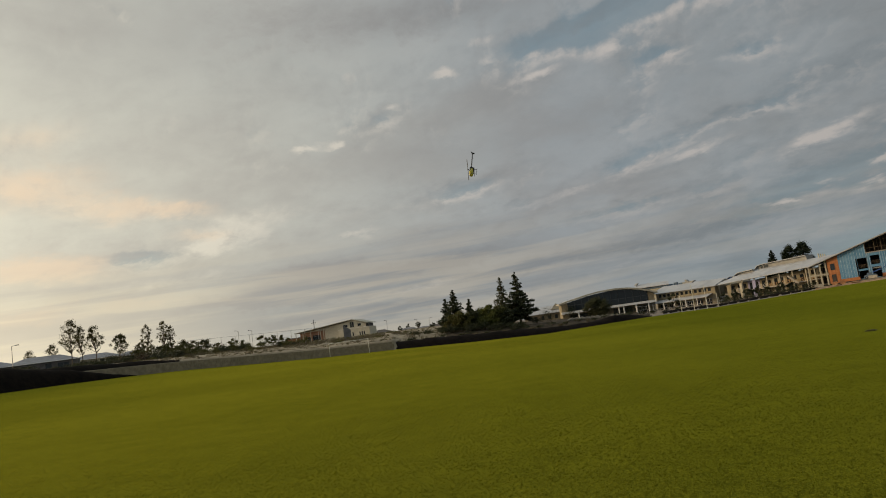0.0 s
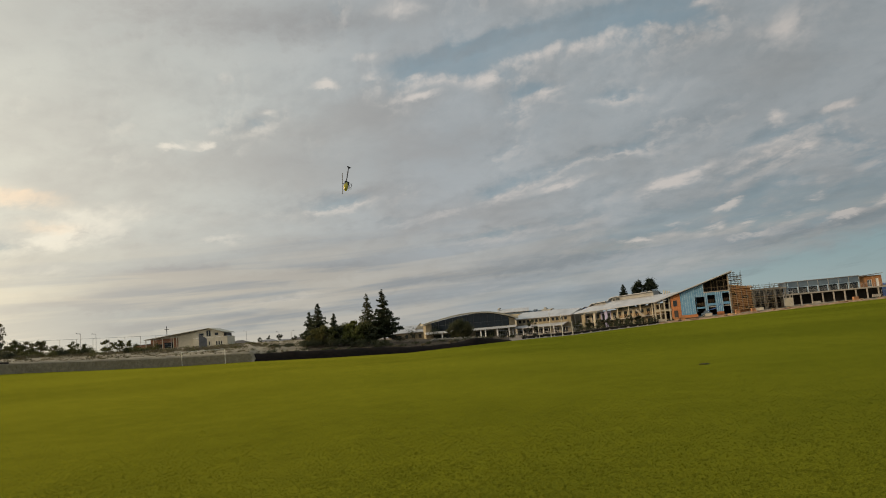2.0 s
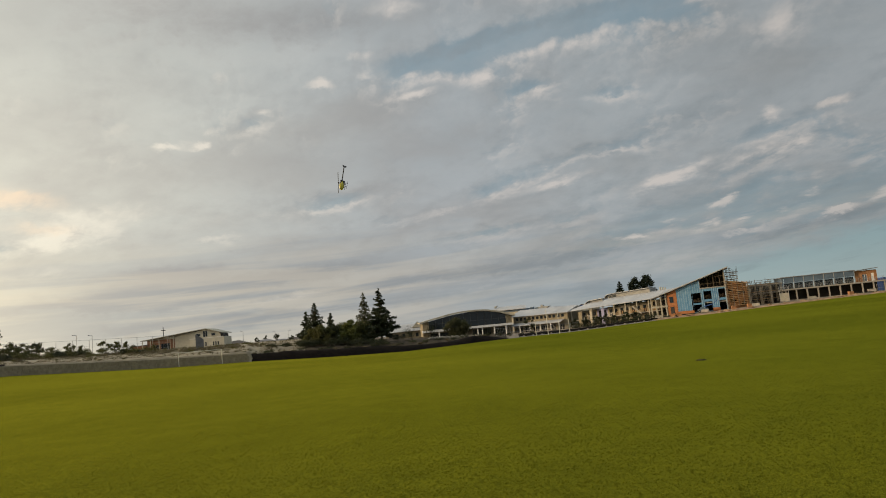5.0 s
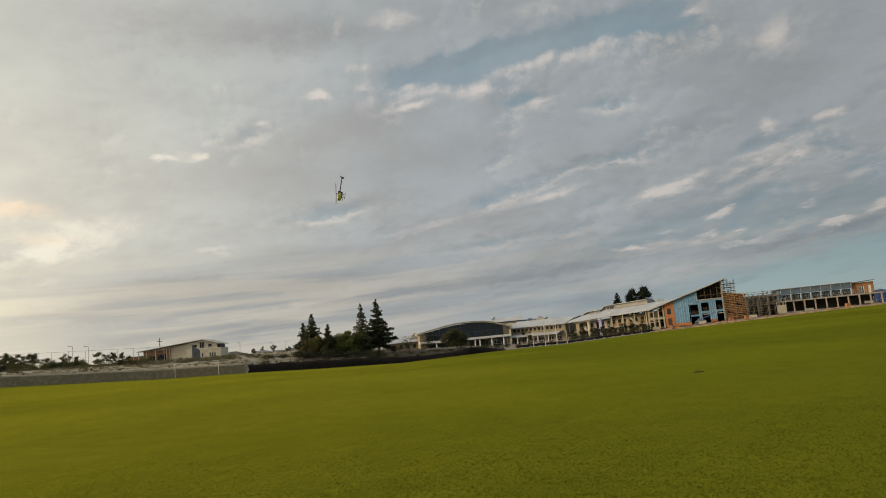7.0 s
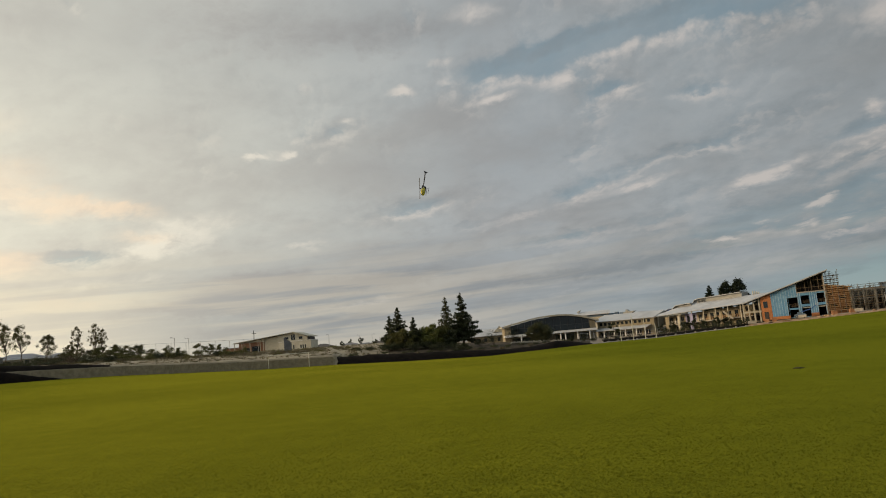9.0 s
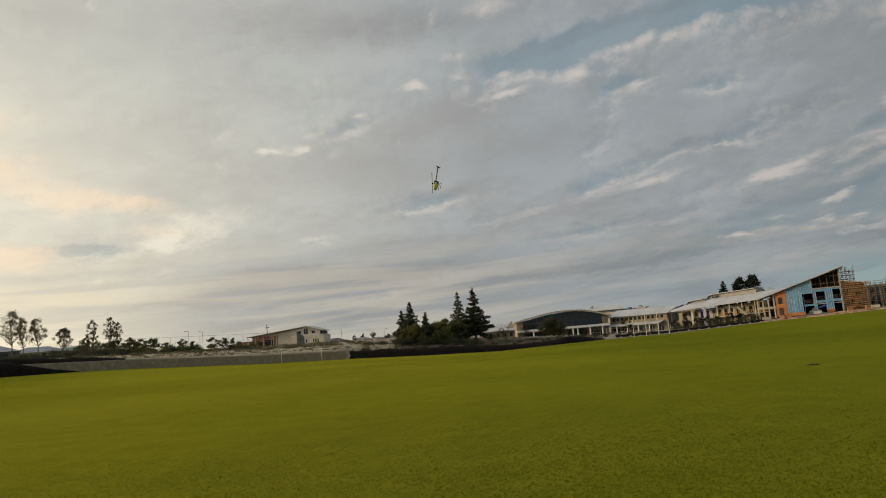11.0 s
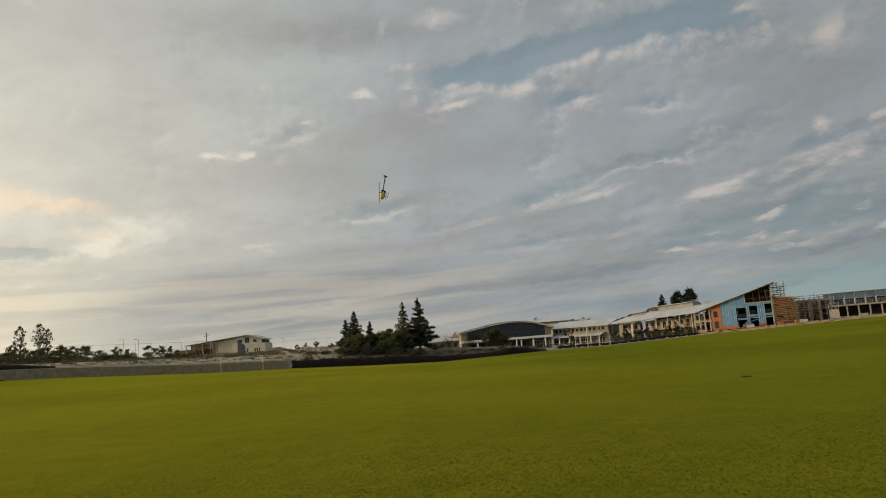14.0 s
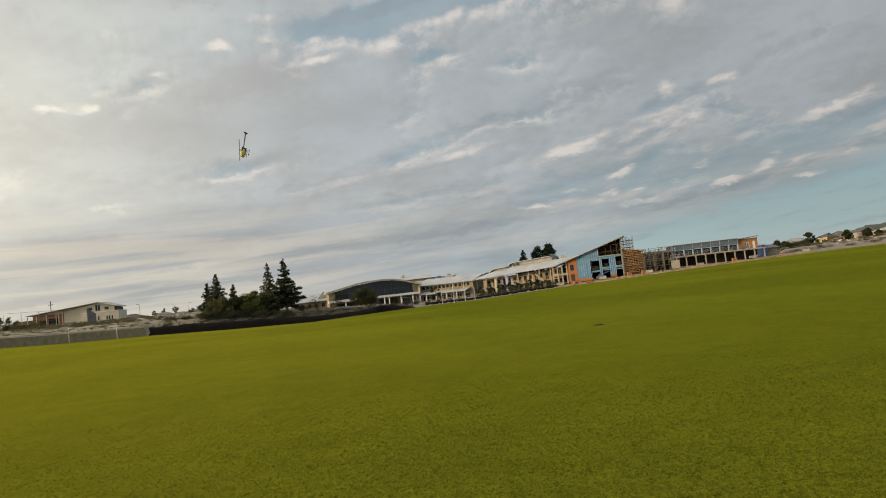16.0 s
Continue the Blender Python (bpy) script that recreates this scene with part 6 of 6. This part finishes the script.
strip("rubble_bank", RUBBLE, np.arange(19.6, 38.6, 0.2), lambda a: (-0.2, -0.05), lambda a: (2.0, 0.30 + 0.14 * math.sin(a * 5.1) * math.sin(a * 1.7)), lambda a: (9.0, 0.2),
      "low bank of orange sand and building rubble", seed=7.0, rough=0.2)


def lump(name, m, size, seed, material, label, category, group):
    """An uneven stone."""
    rng = random.Random(seed)
    bm = bmesh.new()
    bmesh.ops.create_icosphere(bm, subdivisions=2, radius=1.0)
    for v in bm.verts:
        k = 0.85 + 0.3 * noise.noise(v.co * 1.7 + Vector((seed, 0, 0)))
        v.co = (v.co.x * size[0] * k, v.co.y * size[1] * k, v.co.z * size[2] * k + size[2] * 0.6)
    ob = part(name, bm, material)
    ob.matrix_basis = m @ pose(0, 0, 0, 0, 0, rng.random() * 360)
    return tagged(ob, label, category, group)


for k in range(15):
    az = 9.4 + 0.72 * k
    d = land(az)[0] + 2.2 + 0.3 * math.sin(k * 1.7)
    lump("boulder", at(az, d), (0.28 + 0.08 * (k % 3), 0.25, 0.18 + 0.04 * (k % 2)), k, PALE_STONE, "pale limestone boulder edging the path", "boulder", "edging boulders")
for k in range(26):
    az = 19.9 + 0.71 * k + 0.2 * math.sin(k * 2.3)
    d = land(az)[0] + 1.6 + (k % 3) * 0.8
    if k % 5 == 0:
        p = thing("block_stack", at(az, d, 20 * math.sin(k), 0.5), "stacked pale concrete blocks on the rubble", "blocks", "building materials")
        for r in range(2):
            for c in range(3):
                part("block", boxed((-0.9 + 0.61 * c, -0.9 + 0.61 * c + 0.59, -0.3 + 0.04 * r, 0.3, 0.32 * r, 0.32 * r + 0.31)), CONCRETE, p)
    else:
        lump("rubble_heap", at(az, d, 0, 0.15), (1.0 + 0.5 * (k % 2), 0.7, 0.12 + 0.05 * (k % 4)), 40 + k, RUBBLE, "heap of sand and broken brick", "heap", "rubble heaps")
for k in range(46):
    az = 1.8 + 0.094 * k + 0.1 * math.sin(k * 3.1)
    lump("rock", at(az, land(az)[0] + 12 + 0.7 * (k % 7)), (0.28 + 0.14 * (k % 3), 0.3, 0.24 + 0.07 * (k % 4)), 80 + k, PALE_STONE, "pale landscaping rock above the mulch", "rock", "landscape rocks")
# timber pallets of bricks before the brick shell
for k, az in enumerate((20.9, 21.4, 25.3, 26.4, 33.0)):
    p = thing("brick_pallet", at(az, land(az)[0] + 6.5, 7 * k), "timber pallet loaded with orange bricks", "pallet", "brick pallets")
    part("pallet", boxed((-0.6, 0.6, -0.5, 0.5, 0.0, 0.14)), TIMBER, p)
    part("bricks", boxed((-0.55, 0.55, -0.45, 0.45, 0.14, 0.95)), CLAY, p)


def boom_lift():
    """A white lift with a folded blue arm, parked by the openings."""
    b = thing("boom_lift", front(22.7, 199.5, 24.4, 199.5, 0.2) @ Matrix.Diagonal((0.72, 0.72, 0.72, 1)), "pale boom lift with a folded blue arm", "lift")
    body = prism([(0.2, 0.5), (4.0, 0.5), (4.2, 0.9), (3.6, 1.5), (2.2, 1.7), (1.0, 1.5), (0.2, 1.2)], 0, 1.8)
    part("chassis", body, GREY_P, b)
    for x in (0.9, 3.3):
        for y in (-0.1, 1.55):
            w = part("wheel", rods(((x, y, 0.45), (x, y + 0.35, 0.45)), r=0.45, sides=16), CARBON, b)
            part("rim", rods(((x, y - 0.02, 0.45), (x, y + 0.37, 0.45)), r=0.2, sides=12), GALV, w)
    part("turret", boxed((1.2, 2.6, 0.3, 1.5, 1.6, 2.1)), GREY_P, b)
    part("lower_arm", prism([(1.6, 1.9), (1.9, 1.7), (5.4, 2.6), (5.3, 2.9)], 0.7, 1.1), BLUE_P, b)
    part("upper_arm", prism([(5.3, 2.5), (5.6, 2.6), (7.6, 4.0), (7.4, 4.2)], 0.7, 1.0), BLUE_P, b)
    part("basket", boxed((7.3, 8.3, 0.4, 1.4, 3.9, 4.0)), GALV, b)
    railing(b, 7.3, 8.3, 0.4, 4.0, 0.5, 0.9, GALV, "basket_rail")


boom_lift()


def car(az, d, turn, paint, label):
    c = thing("car", at(az, d, turn), label, "car", "parked cars")
    part("body", prism([(-2.1, 0.35), (2.1, 0.35), (2.15, 0.75), (1.3, 0.92), (-2.0, 0.95), (-2.15, 0.7)], -0.85, 0.85), paint, c)
    part("cabin", prism([(-1.7, 0.95), (1.0, 0.92), (0.4, 1.42), (-1.3, 1.45)], -0.72, 0.72), GLASS, c)
    part("roof", boxed((-1.25, 0.35, -0.7, 0.7, 1.44, 1.5)), paint, c)
    for x in (-1.35, 1.35):
        for y in (-0.9, 0.7):
            part("wheel", rods(((x, y, 0.32), (x, y + 0.2, 0.32)), r=0.32, sides=14), CARBON, c)


car(39.9, 318, 12, WHITE, "white car parked before the houses")
car(39.2, 319, -8, GREY_P, "grey car parked before the houses")
# a low timber fence and earth mound by the far houses
def paddock_fence():
    f = thing("post_fence", Matrix(), "low rail fence before the houses", "fence")
    pts = [(a, 246.0) for a in np.arange(39.0, 46.0, 0.8)]
    prev = None
    for a, d in pts:
        p = spot(a, d)
        z = ground_z(p.x, p.y)
        part("post", boxed((p.x - 0.07, p.x + 0.07, p.y - 0.07, p.y + 0.07, z - 0.2, z + 1.2)), GALV, f)
        if prev:
            for h in (0.5, 1.1):
                part("rail", rods(((prev[0], prev[1], prev[2] + h), (p.x, p.y, z + h)), r=0.04, sides=5), GALV, f)
        prev = (p.x, p.y, z)


paddock_fence()


def site_fence(az0, az1, back, label):
    """Steel mesh panels on feet, panel by panel."""
    f = thing("site_fence", Matrix(), label, "fence", "site fences")
    az = az0
    while az < az1:
        d = land(az)[0] + back
        p, q = spot(az, d), spot(az + 0.66, land(az + 0.66)[0] + back)
        z, w = ground_z(p.x, p.y), ground_z(q.x, q.y)
        part("post", rods(((p.x, p.y, z - 0.1), (p.x, p.y, z + 1.9)), r=0.03, sides=5), GALV, f)
        for h in (0.2, 1.0, 1.85):
            part("rail", rods(((p.x, p.y, z + h), (q.x, q.y, w + h)), r=0.022, sides=5), GALV, f)
        for k in range(1, 5):
            m = p.lerp(q, k / 5)
            g = z + (w - z) * k / 5
            part("wire", rods(((m.x, m.y, g + 0.2), (m.x, m.y, g + 1.85)), r=0.012, sides=4), GALV, f)
        az += 0.66


site_fence(7.2, 13.4, 15.0, "steel mesh site fence before the classrooms")
site_fence(34.6, 37.4, 8.5, "steel mesh site fence along the rubble")
for k, (az, d, w) in enumerate(((37.6, 240, 6.0), (38.8, 244, 5.5), (36.9, 236, 4.0))):
    lump("earth_mound", at(az, d, 0, -0.75), (w, 3.0, 1.3), 120 + k, SPOIL, "low mound of pale spoil by the site", "mound", "earth mounds")

# ---- on the field ----
patch = thing("sprinkler_cover", at(22.5, 25.2), "dark round sprinkler cover sunk in the turf", "cover")
part("lid", rods(((0, 0, 0.0), (0, 0, 0.035)), r=0.12, sides=20), COVER, patch)
bm = rods(((0, 0, 0.0), (0, 0, 0.02)), r=0.17, sides=24)
part("ring", bm, COVER, patch)


def near_turf():
    """Tufts of the mown turf where it lies nearest, four blades to a tuft."""
    rng = np.random.default_rng(12)
    tufts = 250000
    az = np.radians(rng.uniform(-52, 55, tufts))
    d = 3.6 * np.exp(rng.random(tufts) * math.log(34 / 3.6))
    fade = np.clip((34 - d) / 24, 0.0, 1.0) ** 1.3 * np.clip((d - 3.4) / 1.2, 0.0, 1.0) * np.clip((54 - np.abs(np.degrees(az) - 2)) / 6, 0.0, 1.0)
    x, y = d * np.sin(az), d * np.cos(az)
    clump = 0.95 + 0.05 * np.sin(x * 2.1 + 1.3 * np.sin(y * 1.7)) * np.sin(y * 2.6 + 1.1 * np.sin(x * 1.3))
    tall = rng.gamma(5.0, 0.0024, tufts) * clump * fade
    tris = []
    for k in range(4):
        bx, by = x + rng.normal(0, 0.008, tufts), y + rng.normal(0, 0.008, tufts)
        edge = np.interp(np.degrees(az), BEARING, EDGE_D)
        z = np.interp(np.degrees(az), BEARING, EDGE_Z) * (d / edge) ** 2
        turn = rng.uniform(0, math.tau, tufts)
        wide = (0.0020 + 0.00026 * d) * rng.uniform(0.7, 1.4, tufts)
        lean = rng.normal(0, 0.4, (tufts, 2)) * tall[:, None]
        rise = tall * rng.uniform(0.6, 1.15, tufts)
        a = np.stack([bx - np.cos(turn) * wide, by - np.sin(turn) * wide, z - 0.003], 1)
        b = np.stack([bx + np.cos(turn) * wide, by + np.sin(turn) * wide, z - 0.003], 1)
        c = np.stack([bx + lean[:, 0], by + lean[:, 1], z + rise], 1)
        tris.append(np.stack([a, b, c], 1))
    ob = tri_cloud("grass", np.concatenate(tris), BLADE, None)
    tagged(ob, "short mown blades of yellow-green turf", "grass", kind="stuff")


near_turf()
stone_wall()
